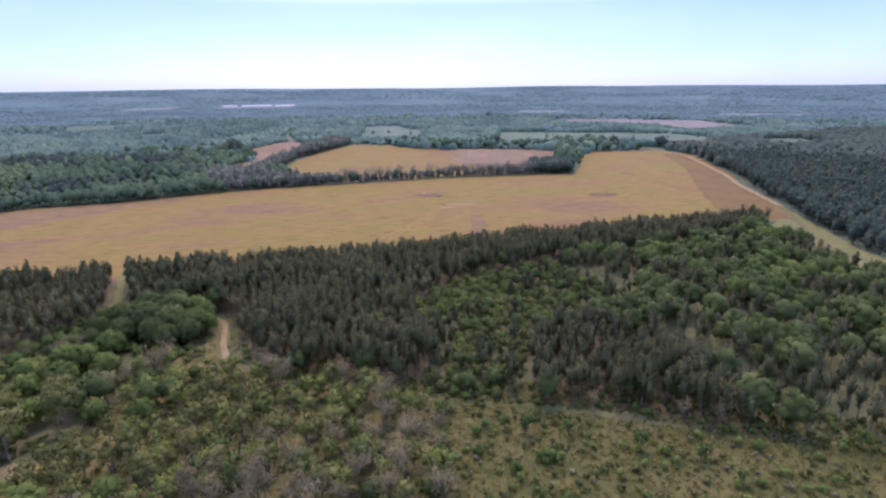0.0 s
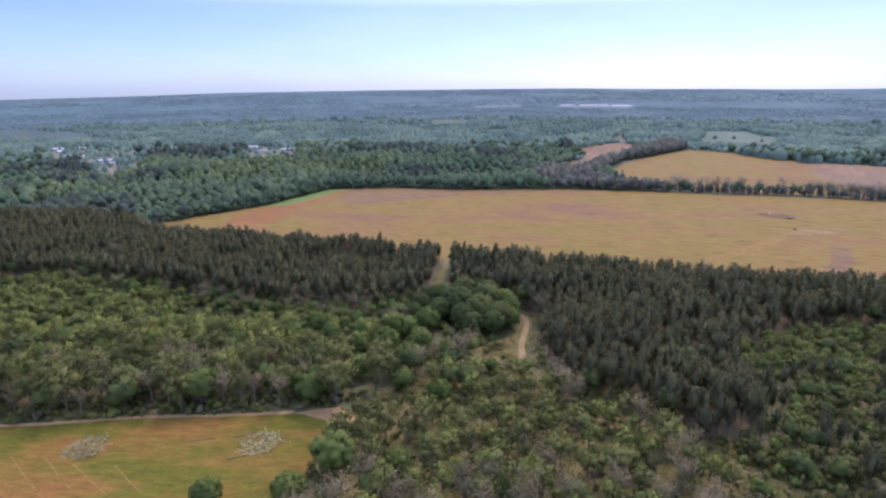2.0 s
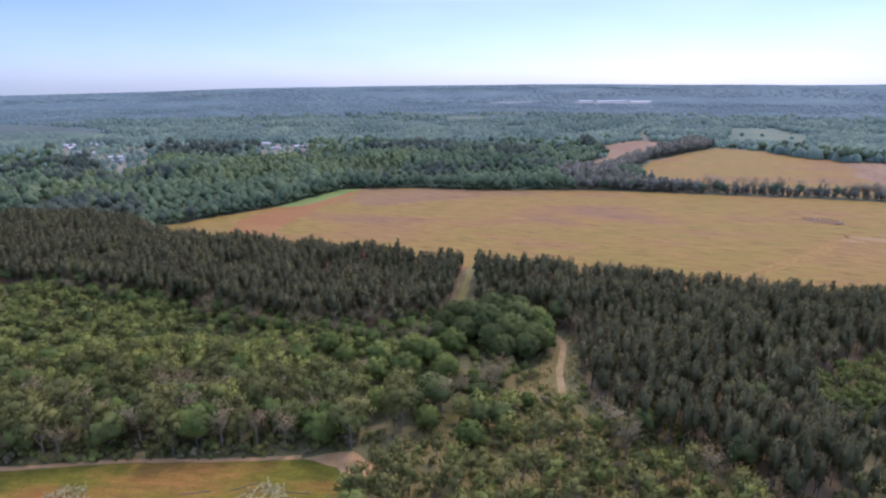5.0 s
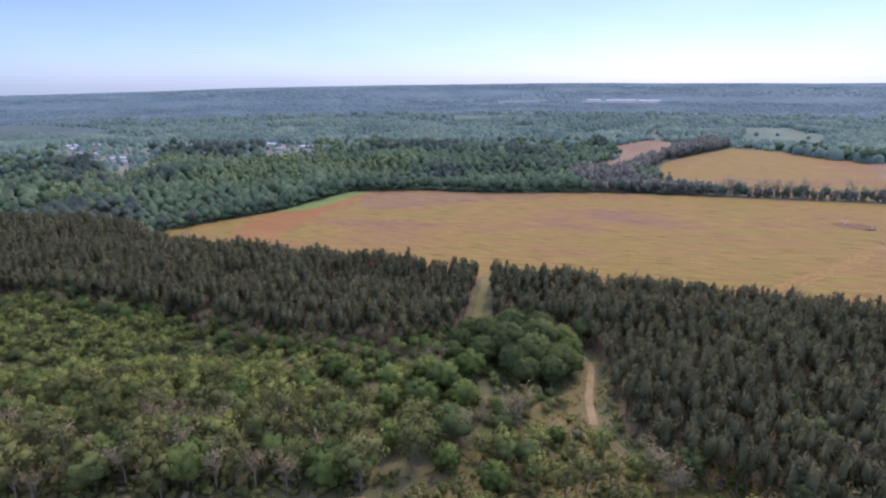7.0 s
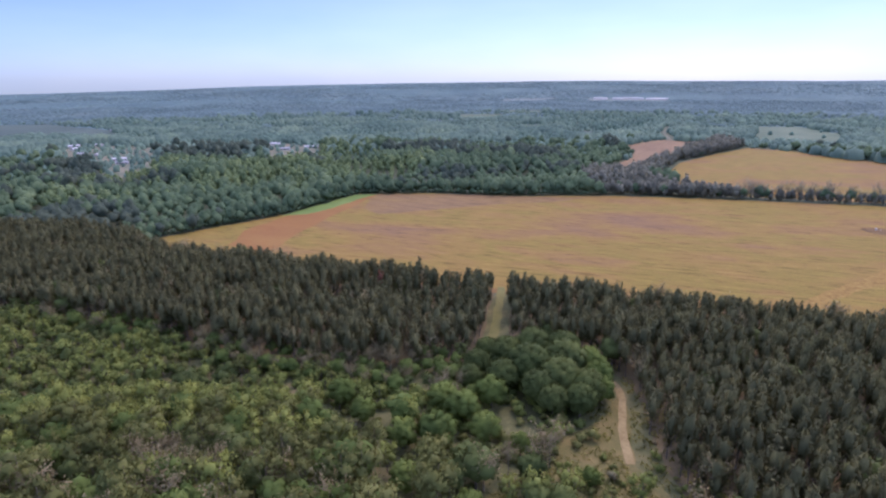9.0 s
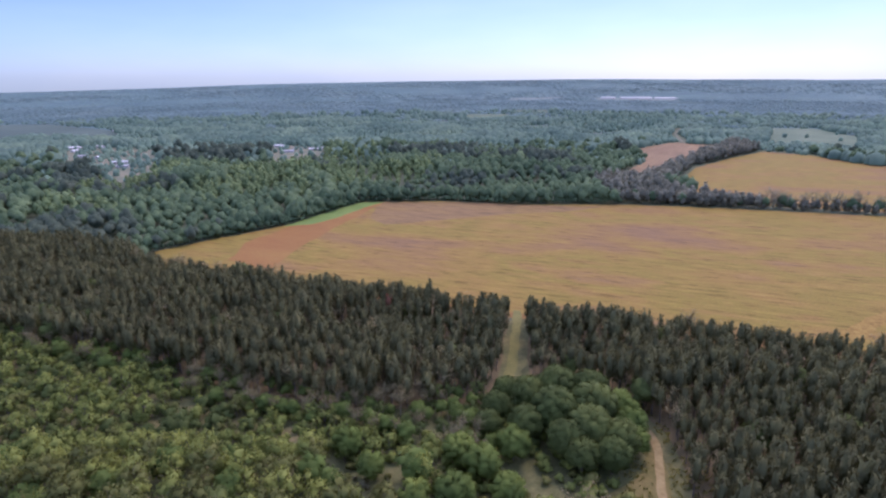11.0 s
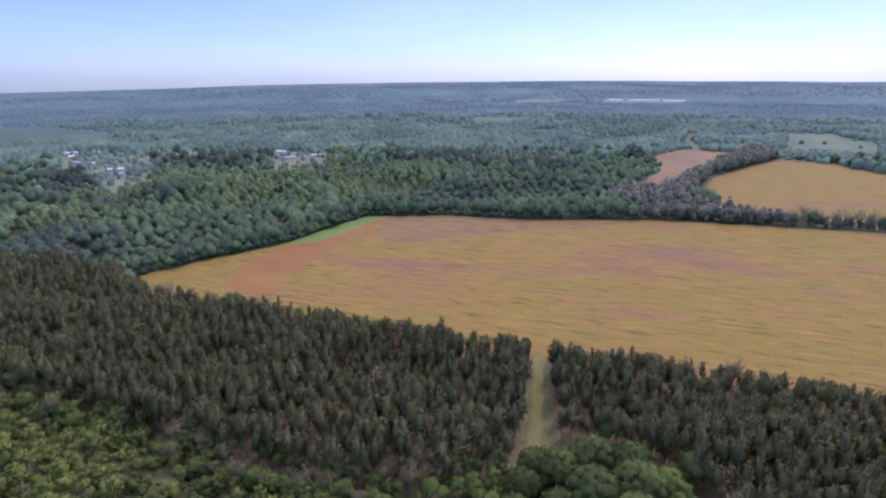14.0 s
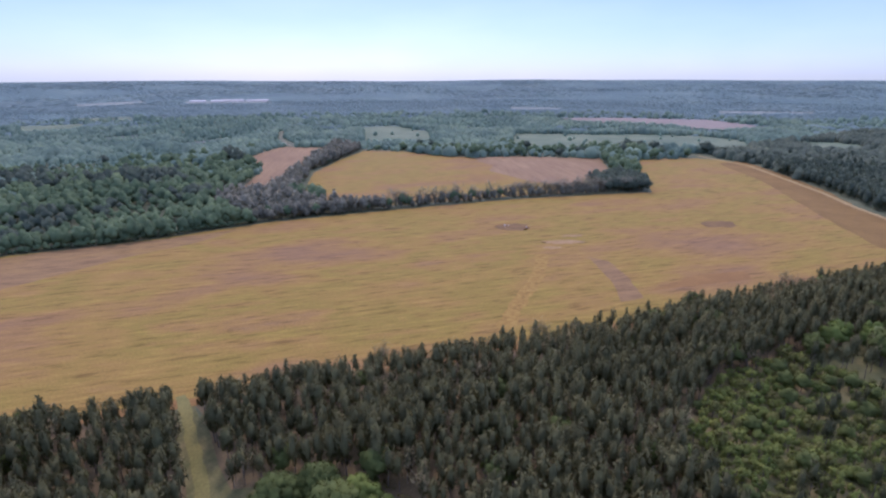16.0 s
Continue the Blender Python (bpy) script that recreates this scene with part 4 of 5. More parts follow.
GREENS = [(27, 260, 12.5, 6), (16, 251, 12.5, 6.5), (32, 233, 8, 3), (22, 240, 11, 5.5), (7, 239, 12.5, 6.5), (10, 259, 11, 6), (-4, 239, 11, 5.5), (-25, 266, 10, 5.5), (-9, 162, 13, 7.5), (42, 236, 6.5, 3), (-3, 219, 10, 5),
          (-17, 254, 9.5, 5), (13, 207, 9, 4.5), (26, 197, 9, 5), (-145, 250, 12, 8), (49, 218, 5.5, 3), (10, 158, 9, 4.5), (-43, 151, 8, 4.5), (-21, 151, 8, 5)]
for i, (x, y, h, r) in enumerate(GREENS):
    w, c = broadleaf(230 + i, h, r, 32, 1900, 0.46, 0.1, True, own=0.36)
    thing("broadleaf_tree", w, c, (BARK, OAK if x < -100 else LEAF), "full green broadleaf tree among lighter scrub", "tree", "green trees").matrix_basis = pose(x, y, 0, 0, 0, 70 * i)

for i, (x, y, h, r) in enumerate(((67, 277, 13.5, 6.5), (67, 267, 13, 6), (66, 260, 10.5, 5))):
    w, c = broadleaf(260 + i, h, r, 32, 1700, 0.5, 0.1, True, own=0.36)
    thing("broadleaf_tree", w, c, (BARK, LEAF), "light green broadleaf tree beside the dirt track", "tree", "light trees by the track").matrix_basis = pose(x, y, 0, 0, 0, 50 * i)

# ---- scrub and young trees ----
olive = [airy(300 + i, 13.0, 5.0, 400, 0.58) for i in range(6)]
fresh = [airy(320 + i, 12.0, 4.8, 400, 0.6, 0.15) for i in range(5)]
domes = [broadleaf(330 + i, 9.5, 4.6, 10, 220, 0.7, 0.12) for i in range(6)]
rounds = [broadleaf(336 + i, 10.0, 4.3, 12, 200, 0.68, 0.1, False, 0.8, 0.3) for i in range(5)]
far_leafless = [bare_tree(345 + i, 11.5, 0.36, 80) for i in range(3)]
leafless = [bare_tree(340 + i, 11.5, 0.36, 190) for i in range(4)]
shrubs = [shrub(360 + i, 3.4, 2.2) for i in range(6)]
low_shrubs = [shrub(370 + i, 3.4, 2.2, 42, 0.66, 3) for i in range(6)]
weeds = [weed(380 + i) for i in range(5)]
saplings = [airy(390 + i, 6.0, 2.5, 150, 0.5, 0.08) for i in range(5)]


def grove(name, xy, kinds, mats, low, high, label, category, height=None):
    stuff(name, planted(R, [both(w, c) for w, c in kinds], xy, low, high, (0.9, 1.15), height), mats, label, category)


VERGE_LINE = [(46, 234), (60, 228), (74, 240)]
OAK_FRONT = [(24, 236), (34, 244), (46, 246), (58, 246)]
front = scatter(FRONT, 6.6, 21, 0.45, 0.95, [(TRACK, 4), (SIDE_LANE, 5), ([(-9, 162), (-14, 150)], 9), (VERGE_LINE, 8), (OAK_FRONT, 9)] + [([(x, y - 4), (x, y + 0.1)], r + 2.5) for x, y, h, r in GREENS])
front = front[np.random.default_rng(22).random(len(front)) < np.where(front[:, 1] < 178, np.where(front[:, 0] > 50, 0.75, 1.0), np.where(front[:, 0] > 40, 0.55, 0.7))]
pick = np.clip(clumped(front, 71, 0.6) + np.where(front[:, 0] < 40, 0.12, 0.0), 0, 0.999)
front_olive, front_fresh, front_bare = front[pick < 0.38], front[(pick >= 0.38) & (pick < 0.71)], front[pick >= 0.81]
front_oak = front[(pick >= 0.71) & (pick < 0.81)]
stand([thing("olive_tree", w, c, (GREY_BARK, OLIVE), "young olive-green tree coming into leaf", "tree", "young trees") for w, c in [airy(310 + i, 9.0, 3.4, 230, 0.5, 0.25) for i in range(4)]], front_olive, R, 1.1, 1.65)
stand([thing("young_tree", w, c, (BARK, FRESH), "young tree with fresh yellow-green leaves", "tree", "fresh green trees") for w, c in [airy(315 + i, 8.0, 3.4, 260, 0.5, 0.15) for i in range(4)]], front_fresh, R, 1.1, 1.6)
stand([thing("bare_tree", w, c, (GREY_BARK, RUSSET), "grey leafless young tree with russet buds", "bare tree", "leafless trees") for w, c in leafless], front_bare, R, 0.95, 1.35)
stand([thing("green_tree", *broadleaf(350 + i, 7.5, 3.6, 10, 420, 0.5, 0.1), (BARK, OAK), "round dark green young tree", "tree", "dark young trees") for i in range(3)], front_oak, R, 0.9, 1.4)

mid_wood = scatter(TREES_MID, 6.6, 22, 0.45, 0.96, [([(x, y - 4), (x, y + 0.1)], r + 2.5) for x, y, h, r in GREENS] + [(OAK_FRONT, 9)])
pick = clumped(mid_wood, 72, 1.0, 11.0)
mid_wood = mid_wood[np.argsort(pick - 0.012 * mid_wood[:, 1])]
pick = (np.arange(len(mid_wood)) + 0.5) / len(mid_wood)
def taller(xy):
    """Taller trees where the wood faces the clearing."""
    return np.where(xy[:, 1] < 224, 1.2, 1.0)


for name, lo, hi, kinds, mats, low, high, label, category in (
        ("olive_grove", 0.48, 0.78, olive, [GREY_BARK, BUDDING], 0.9, 1.3, "brownish olive young trees along the clearing", "trees"),
        ("green_grove", 0.31, 0.48, domes[:3] + rounds, [BARK, LEAF], 0.9, 1.35, "darker green young trees along the clearing", "trees"),
        ("fresh_grove", 0.0, 0.31, fresh, [BARK, FRESH], 0.85, 1.25, "fresh green young trees along the clearing", "trees"),
        ("dark_grove", 0.78, 0.86, domes, [BARK, OAK], 0.9, 1.25, "dark green young trees among leafless ones", "trees"),
        ("bare_grove", 0.86, 1.0, leafless, [GREY_BARK, RUSSET], 0.9, 1.2, "grey leafless trees along the clearing", "bare trees")):
    here = mid_wood[(pick >= lo) & (pick < hi)]
    grove(name, here, kinds, mats, low, high, label, category, taller(here))

edge = scatter(EDGE, 3.7, 33, 0.45, 0.95, [(WEST_LANE, 1.6)])
pick = clumped(edge, 74)
grove("edge_scrub", edge[pick < 0.45], shrubs + saplings, [BARK, OAK], 0.8, 1.6, "green bushes along the edge of the pines", "scrub")
grove("edge_young", edge[(pick >= 0.45) & (pick < 0.66)], domes, [BARK, LEAF], 0.5, 0.9, "small green trees along the edge of the pines", "trees")
grove("edge_bare", edge[(pick >= 0.7) & (pick < 0.85)], leafless, [GREY_BARK, RUSSET], 0.6, 1.0, "grey bare trees along the edge of the pines", "bare trees")
among = pine_xy[R.random(len(pine_xy)) < 0.016]
grove("pinewood_broadleaf", among, domes, [BARK, OAK], 1.0, 1.45, "single green broadleaf trees among the pines", "trees")
dead = pine_xy[R.random(len(pine_xy)) < 0.05]
grove("pinewood_bare", dead, far_leafless, [GREY_BARK, RUSSET], 1.0, 1.35, "grey leafless trees among the pines", "bare trees")

rim = np.concatenate([scatter(EDGE_C, 3.0, 36, 0.45, 0.9), scatter(FRONT, 5.0, 37, 0.45, 0.4, [(TRACK, 3)]), scatter(TREES_MID, 6.0, 38, 0.45, 0.7)])
pick = R.random(len(rim))
grove("rim_scrub", rim[pick < 0.7], low_shrubs, [BARK, OLIVE], 0.5, 1.1, "low olive bushes under young trees", "scrub")
grove("rim_green_scrub", rim[(pick >= 0.7) & (pick < 0.8)], shrubs, [BARK, FRESH], 0.5, 1.1, "low green bushes under young trees", "scrub")
grove("rim_brown_scrub", rim[pick >= 0.8], shrubs, [BARK, RUSSET], 0.4, 1.0, "brown leafless bushes under young trees", "scrub")

bright = scatter(BRIGHT, 3.7, 23, 0.45, 0.93, [(WEST_LANE, 3)])
pick = clumped(bright, 73, 0.5)
grove("bright_scrub", bright[pick < 0.62], shrubs + saplings, [BARK, FRESH], 0.7, 1.6, "bright green waist-high to tall scrub", "scrub")
grove("olive_scrub", bright[(pick >= 0.62) & (pick < 0.82)], shrubs + saplings, [BARK, OLIVE], 0.6, 1.4, "olive scrub among brighter bushes", "scrub")
grove("dark_scrub", bright[pick >= 0.82], shrubs, [BARK, OAK], 0.9, 1.9, "dark green bushes among brighter scrub", "scrub")

verge_scrub = scatter(VERGE_SCRUB, 2.7, 58, 0.48, 0.6, [(TRACK, 1.8)])
pick = clumped(verge_scrub, 78, 0.8, 9.0)
grove("verge_fresh_scrub", verge_scrub[pick < 0.5], shrubs, [BARK, FRESH], 0.3, 0.8, "low yellow-green bushes beside the dirt track", "scrub")
grove("verge_olive_scrub", verge_scrub[(pick >= 0.5) & (pick < 0.84)], shrubs, [BARK, OLIVE], 0.25, 0.6, "low olive bushes beside the dirt track", "scrub")
grove("verge_brown_scrub", verge_scrub[pick >= 0.84], shrubs, [BARK, RUSSET], 0.3, 0.7, "low brown bushes beside the dirt track", "scrub")

thick = scatter(THICKET, 3.6, 29, 0.45, 0.5, [(TRACK, 3.0)])
pick = R.random(len(thick))
grove("thicket", thick[pick < 0.5], shrubs, [BARK, OLIVE], 0.8, 1.5, "olive thicket round the oaks", "scrub")
grove("green_thicket", thick[pick >= 0.5], shrubs, [BARK, FRESH], 0.7, 1.4, "green bushes round the oaks", "scrub")

patch = scatter(PATCH, 3.8, 24, 0.45, 0.93)
pick = clumped(patch, 77, 1.2)
grove("patch_fresh_scrub", patch[pick < 0.36], shrubs + saplings, [BARK, FRESH], 0.6, 1.4, "yellow-green scrub in an opening of the pines", "scrub")
grove("patch_scrub", patch[(pick >= 0.36) & (pick < 0.5)], shrubs + saplings, [BARK, LEAF], 0.6, 1.5, "green scrub in an opening of the pines", "scrub")
grove("patch_olive_scrub", patch[(pick >= 0.5) & (pick < 0.84)], shrubs + saplings, [BARK, OLIVE], 0.5, 1.5, "olive scrub in an opening of the pines", "scrub")
grove("patch_green_scrub", patch[(pick >= 0.84) & (pick < 0.91)], domes, [BARK, OAK], 0.5, 0.95, "small green trees in an opening of the pines", "trees")
grove("patch_pines", patch[pick >= 0.91], pines, [BARK, PINE], 0.55, 1.05, "young pines in the scrub", "pines")

edge_e = scatter(EDGE_E, 3.4, 34, 0.45, 0.7)
pick = R.random(len(edge_e))
grove("east_edge_scrub", edge_e[pick < 0.5], shrubs, [BARK, OLIVE], 0.4, 0.9, "olive bushes along the edge of the pines", "scrub")
grove("east_edge_green", edge_e[(pick >= 0.5) & (pick < 0.8)], shrubs, [BARK, LEAF], 0.4, 1.0, "green bushes along the edge of the pines", "scrub")
grove("east_edge_bare", edge_e[pick >= 0.9], leafless, [GREY_BARK, RUSSET], 0.5, 0.9, "grey bare trees along the edge of the pines", "bare trees")

low = scatter(LOW, 3.2, 25, 0.45, 0.8, [(SIDE_LANE, 2)])
pick = clumped(low, 75, 0.7)
grove("low_scrub", low[pick < 0.4], low_shrubs, [BARK, OLIVE], 0.3, 0.75, "low olive bushes in rough grass", "scrub")
grove("low_green_scrub", low[(pick >= 0.4) & (pick < 0.5)], low_shrubs, [BARK, LEAF], 0.4, 1.0, "low green bushes in rough grass", "scrub")
grove("low_tall_scrub", low[(pick >= 0.5) & (pick < 0.53)], shrubs + saplings, [BARK, LEAF], 0.8, 1.5, "single taller green bushes in rough grass", "scrub")
grove("low_brown_scrub", low[pick >= 0.8], low_shrubs, [BARK, RUSSET], 0.25, 0.6, "low brown bushes in rough grass", "scrub")
stuff("dry_weeds", planted(R, weeds, np.concatenate([scatter(LOW, 2.2, 26, 0.5, 0.95), scatter(FRONT, 2.1, 27, 0.5, 0.9, [(TRACK, 2.2)]), scatter(VERGE, 1.8, 30, 0.5, 0.55, [(TRACK, 1.9)]), scatter(EDGE_E, 1.7, 57, 0.5, 0.9)]), 0.5, 1.25),
      [WEEDS], "tall dry olive-brown weeds", "weeds")

mixed = scatter(MIXED, 8.0, 28, 0.48, 0.92)
pick = np.clip(clumped(mixed, 76, 0.8) - np.where(mixed[:, 0] < 285, 0.22, 0.0), 0, 1)
grove("mixed_pines", mixed[pick < 0.34], pines, [BARK, PINE], 0.85, 1.2, "pines mixed into a green wood", "pines")
grove("mixed_oaks", mixed[(pick >= 0.34) & (pick < 0.72)], rounds, [BARK, OAK], 1.0, 1.75, "round dark green trees of a mixed wood", "trees")
grove("mixed_leaf", mixed[(pick >= 0.72) & (pick < 0.94)], rounds, [BARK, LEAF], 0.9, 1.6, "round green trees of a mixed wood", "trees")
grove("mixed_young", mixed[pick >= 0.94], domes, [BARK, FRESH], 0.9, 1.3, "lighter green trees of a mixed wood", "trees")

# ---- belts and far woods ----
far_near = [far_tree(400 + i, 5 + i % 2, 30) for i in range(8)]
upright = [upright_tree(440 + i) for i in range(6)]
far_mid = [tuft_tree(420 + i) for i in range(8)]
far_low = [tuft_tree(430 + i, 2.0) for i in range(6)]
OPEN = [NEAR, BELT, HEDGE, GREEN_C, VILLAGE, FARMSTEAD, *PALES, *MEADOWS, MAIN_FIELD, FIELD_TWO, FIELD_THREE, CLEAR, PINE_W, PINE_E, PINE_S, PATCH, MIXED, TREES_MID, BRIGHT, FRONT, LOW, GRASS_E, GREEN_A, GREEN_B, PINK_FAR, DARK_FIELD]
BELT_BASE = [(195, 631), (312, 596), (439, 551), (532, 503), (576, 476)]
belt = np.concatenate([row(BELT_BASE, 5.0, 38, 7.0), row(BELT_BASE, 8.0, 39, 12.0), scatter(BELT, 6.5, 31, 0.45, 0.85), scatter(HEDGE, 6.0, 32, 0.45, 0.95)])
beside = from_line(belt[:, 0], belt[:, 1], BELT_BASE)
east_end = from_line(belt[:, 0], belt[:, 1], [(576, 476), (632, 540)]) < 45
thin_part = (belt[:, 0] > 330) & ~east_end & (beside < 26)
belt_height = np.where(east_end, 17.0, np.where(thin_part, 9.0, np.where(beside < 26, 11.5, 14.5))) * R.uniform(0.6, 1.25, len(belt))
stuff("tree_belt", planted(R, upright, belt[~east_end], 1, 1, (1.0, 1.6), belt_height[~east_end]), [BELT_LEAF], "grey-brown belt of trees between two fields", "tree belt")
clumps = np.concatenate([row(BELT_BASE[:3], 13.0, 49, 10.0), scatter(HEDGE, 14, 50, 0.45, 0.8)])
stuff("belt_end", planted(R, far_near, belt[east_end], 0.8, 1.1, (0.8, 1.0), np.full(east_end.sum(), 15.5)), [DARK_WOOD], "dark green clump of trees at the end of the belt", "trees")
stuff("belt_clumps", planted(R, far_near, clumps, 8.0, 15.0), [HAZED_LEAF], "green trees standing in the belt", "trees")

belt_row = np.concatenate([row(BELT_BASE[1:], 5.0, 40, 9.0), row(BELT_BASE[2:], 3.6, 51, 13.0), scatter(HEDGE, 11, 35, 0.45, 0.7)])
grove("belt_bare_trees", belt_row, far_leafless, [GREY_BARK, BELT_LEAF], 1.0, 1.7, "bare grey trees in the belt between the fields", "bare trees")


def east_of_road(xy):
    return inside(xy[:, 0], xy[:, 1], [(925, 575), (872, 471), (719, 333), (570, 215), (483, 155), (430, 80), (380, -100), (1500, -300), (1600, 500)])


def woods(r0, r1, step, seed):
    """Places of a wood in the ring from r0 to r1, ahead of and beside the camera's way."""
    rng = np.random.default_rng(seed)
    gx, gy = np.meshgrid(np.arange(-r1, r1, step), np.arange(-300, r1, step))
    x = gx.ravel() + rng.uniform(-0.45, 0.45, gx.size) * step
    y = gy.ravel() + rng.uniform(-0.45, 0.45, gx.size) * step
    r, az = np.hypot(x, y - 75), np.degrees(np.arctan2(-x, y - 75))
    ok = (r >= r0) & (r < r1) & (az > -86) & (az < 52) & (rng.random(x.size) < 0.93)
    x, y = x[ok], y[ok]
    free = np.ones(len(x), bool)
    for poly in OPEN:
        free &= ~inside(x, y, poly)
    free &= (from_line(x, y, BELT + BELT[:1]) > 8) & (from_line(x, y, HEDGE + HEDGE[:1]) > 7)
    beside = from_line(x, y, ROAD)
    free &= (beside > np.where(east_of_road(np.stack([x, y], 1)), 8, 30)) & (from_line(x, y, FAR_ROAD) > 9)
    return np.stack([x[free], y[free]], 1)


def fade(xy, r0, r1, seed):
    """True for more and more of the places between r0 and r1."""
    r = np.hypot(xy[:, 0], xy[:, 1] - 75)
    return np.random.default_rng(seed).random(len(xy)) < np.clip((r - r0) / (r1 - r0), 0, 1)


near_woods = woods(250, 1100, 10.4, 41)
near_woods = near_woods[~fade(near_woods, 780, 1100, 61)]
dark = east_of_road(near_woods)
woods_east = woods(250, 950, 9.0, 45)
woods_east = woods_east[east_of_road(woods_east)]
stuff("east_wood", planted(R, upright, np.concatenate([near_woods[dark], woods_east]), 0.75, 1.2, (0.9, 1.3), np.full(dark.sum() + len(woods_east), 15.0)), [DARK_WOOD], "dark wood beside the sandy road", "wood")
west = near_woods[~dark]
young = inside(west[:, 0], west[:, 1], LIGHT_WOOD) & (clumped(west, 47, 0.5, 30.0) < 0.72)
shady = (inside(west[:, 0], west[:, 1], SHADY_A) | inside(west[:, 0], west[:, 1], SHADY_B) | (clumped(west, 48, 0.4, 34.0) < 0.16)) & ~young
for name, here, kinds, mat, tall, wide, label in (
        ("west_wood", west[~young & ~shady], far_near, HAZED_LEAF, 15.0, (0.85, 1.15), "green broadleaf wood beyond the field"),
        ("young_wood", west[young], upright, YOUNG_LEAF, 14.0, (0.9, 1.4), "pale green young trees within the wood"),
        ("shady_wood", west[shady], far_near, DARK_WOOD, 17.0, (0.8, 1.1), "dark green clumps of tall trees in the wood")):
    stuff(name, planted(R, kinds, here, 0.7, 1.2, wide, tall * swell(here[:, 0], here[:, 1])), [mat], label, "wood")
wood_edge = row([(-186, 500), (-152, 534), (-104, 573), (-73, 624), (-48, 658), (22, 658), (88, 638), (195, 627)], 4.5, 46, 9.0)
skirt = row([(-186, 499), (-152, 533), (-104, 572), (-73, 623), (-48, 657), (22, 657), (88, 637), (195, 628)], 3.0, 59, 3.0)
stuff("wood_skirt", planted(R, far_near, skirt, 0.5, 1.2, (0.9, 1.3), np.full(len(skirt), 6.5)), [HAZED_LEAF], "leafy bushes at the foot of the wood by the field", "scrub")
stuff("wood_edge", planted(R, far_near, wood_edge, 0.65, 1.2, (0.8, 1.05), np.full(len(wood_edge), 13.5)), [HAZED_LEAF], "leafy edge of the green wood at the field", "wood")
mid_woods = woods(780, 2000, 10.0, 42)
mid_woods = mid_woods[fade(mid_woods, 780, 1100, 62) & ~fade(mid_woods, 1350, 2000, 63)]
mid_dark = mid_woods[east_of_road(mid_woods)]
mid_woods = mid_woods[~east_of_road(mid_woods)]
stuff("far_dark_wood", planted(R, far_mid, mid_dark, 9, 16, (0.9, 1.2)), [DARK_WOOD], "dark wood behind the sandy road", "wood")
stuff("middle_wood", planted(R, far_mid, mid_woods, 0.75, 1.25, (0.9, 1.4), 9.5 * swell(mid_woods[:, 0], mid_woods[:, 1]) ** 1.6), [HAZED_MIDDLE], "broad stretch of green woodland, tinted bluish for haze", "wood")
far_woods = woods(1350, 2700, 19, 43)
far_woods = far_woods[fade(far_woods, 1350, 2000, 64)]
stuff("distant_wood", planted(R, far_low, far_woods, 0.75, 1.25, (2.8, 4.2), 4.2 * swell(far_woods[:, 0] / 2, far_woods[:, 1] / 2) ** 2), [HAZED_DISTANT], "woodland beyond the farms with haze painted into its colour", "wood")
last_woods = woods(2700, 4700, 46, 44)
stuff("horizon_wood", planted(R, far_low, last_woods, 0.6, 1.3, (8.0, 13.0), 2.6 * swell(last_woods[:, 0] / 5, last_woods[:, 1] / 5) ** 3), [HAZED_DISTANT], "woodland along the horizon with haze painted into its colour", "wood")
yards = np.concatenate([scatter(VILLAGE, 13, 51, 0.45, 0.55), scatter(FARMSTEAD, 15, 52, 0.45, 0.45), *[scatter(q, 28, 53, 0.45, 0.1) for q in (GREEN_A, GREEN_B)]])
stuff("yard_trees", planted(R, far_mid, yards, 5, 9.5, (0.85, 1.1)), [HAZED_MIDDLE], "scattered trees round houses and in pastures", "trees")
stuff("meadow_trees", planted(R, far_mid, scatter(MEADOWS[0], 12, 54, 0.5, 0.62), 6, 13), [HAZED_MIDDLE], "scattered trees in a far meadow", "trees")


# ---- houses ----
def part(name, bm, mat, parent, label=""):
    me = bpy.data.meshes.new(name)
    bm.to_mesh(me)
    bm.free()
    me.materials.append(mat)
    ob = new(name, me)
    ob.parent = parent
    return tagged(ob, label)


def block(cx, cy, cz, sx, sy, sz):
    bm = bmesh.new()
    bmesh.ops.create_cube(bm, size=1, matrix=Matrix.Translation((cx, cy, cz)) @ Matrix.Diagonal((sx, sy, sz, 1)))
    return bm


def gable(sx, sy, z, h, over=0.4):
    """A pitched roof with thickness and eaves."""
    bm = bmesh.new()
    x, y = sx / 2 + over, sy / 2 + over
    prof = [(-y, z), (0, z + h), (y, z), (y, z - 0.2), (0, z + h - 0.25), (-y, z - 0.2)]
    rows = [[bm.verts.new((s * x, py, pz)) for py, pz in prof] for s in (-1, 1)]
    n = len(prof)
    for i in range(n):
        bm.faces.new((rows[0][i], rows[0][(i + 1) % n], rows[1][(i + 1) % n], rows[1][i]))
    for r in rows:
        bm.faces.new((r[0], r[1], r[4], r[5]))
        bm.faces.new((r[1], r[2], r[3], r[4]))
    bmesh.ops.recalc_face_normals(bm, faces=bm.faces[:])
    return bm


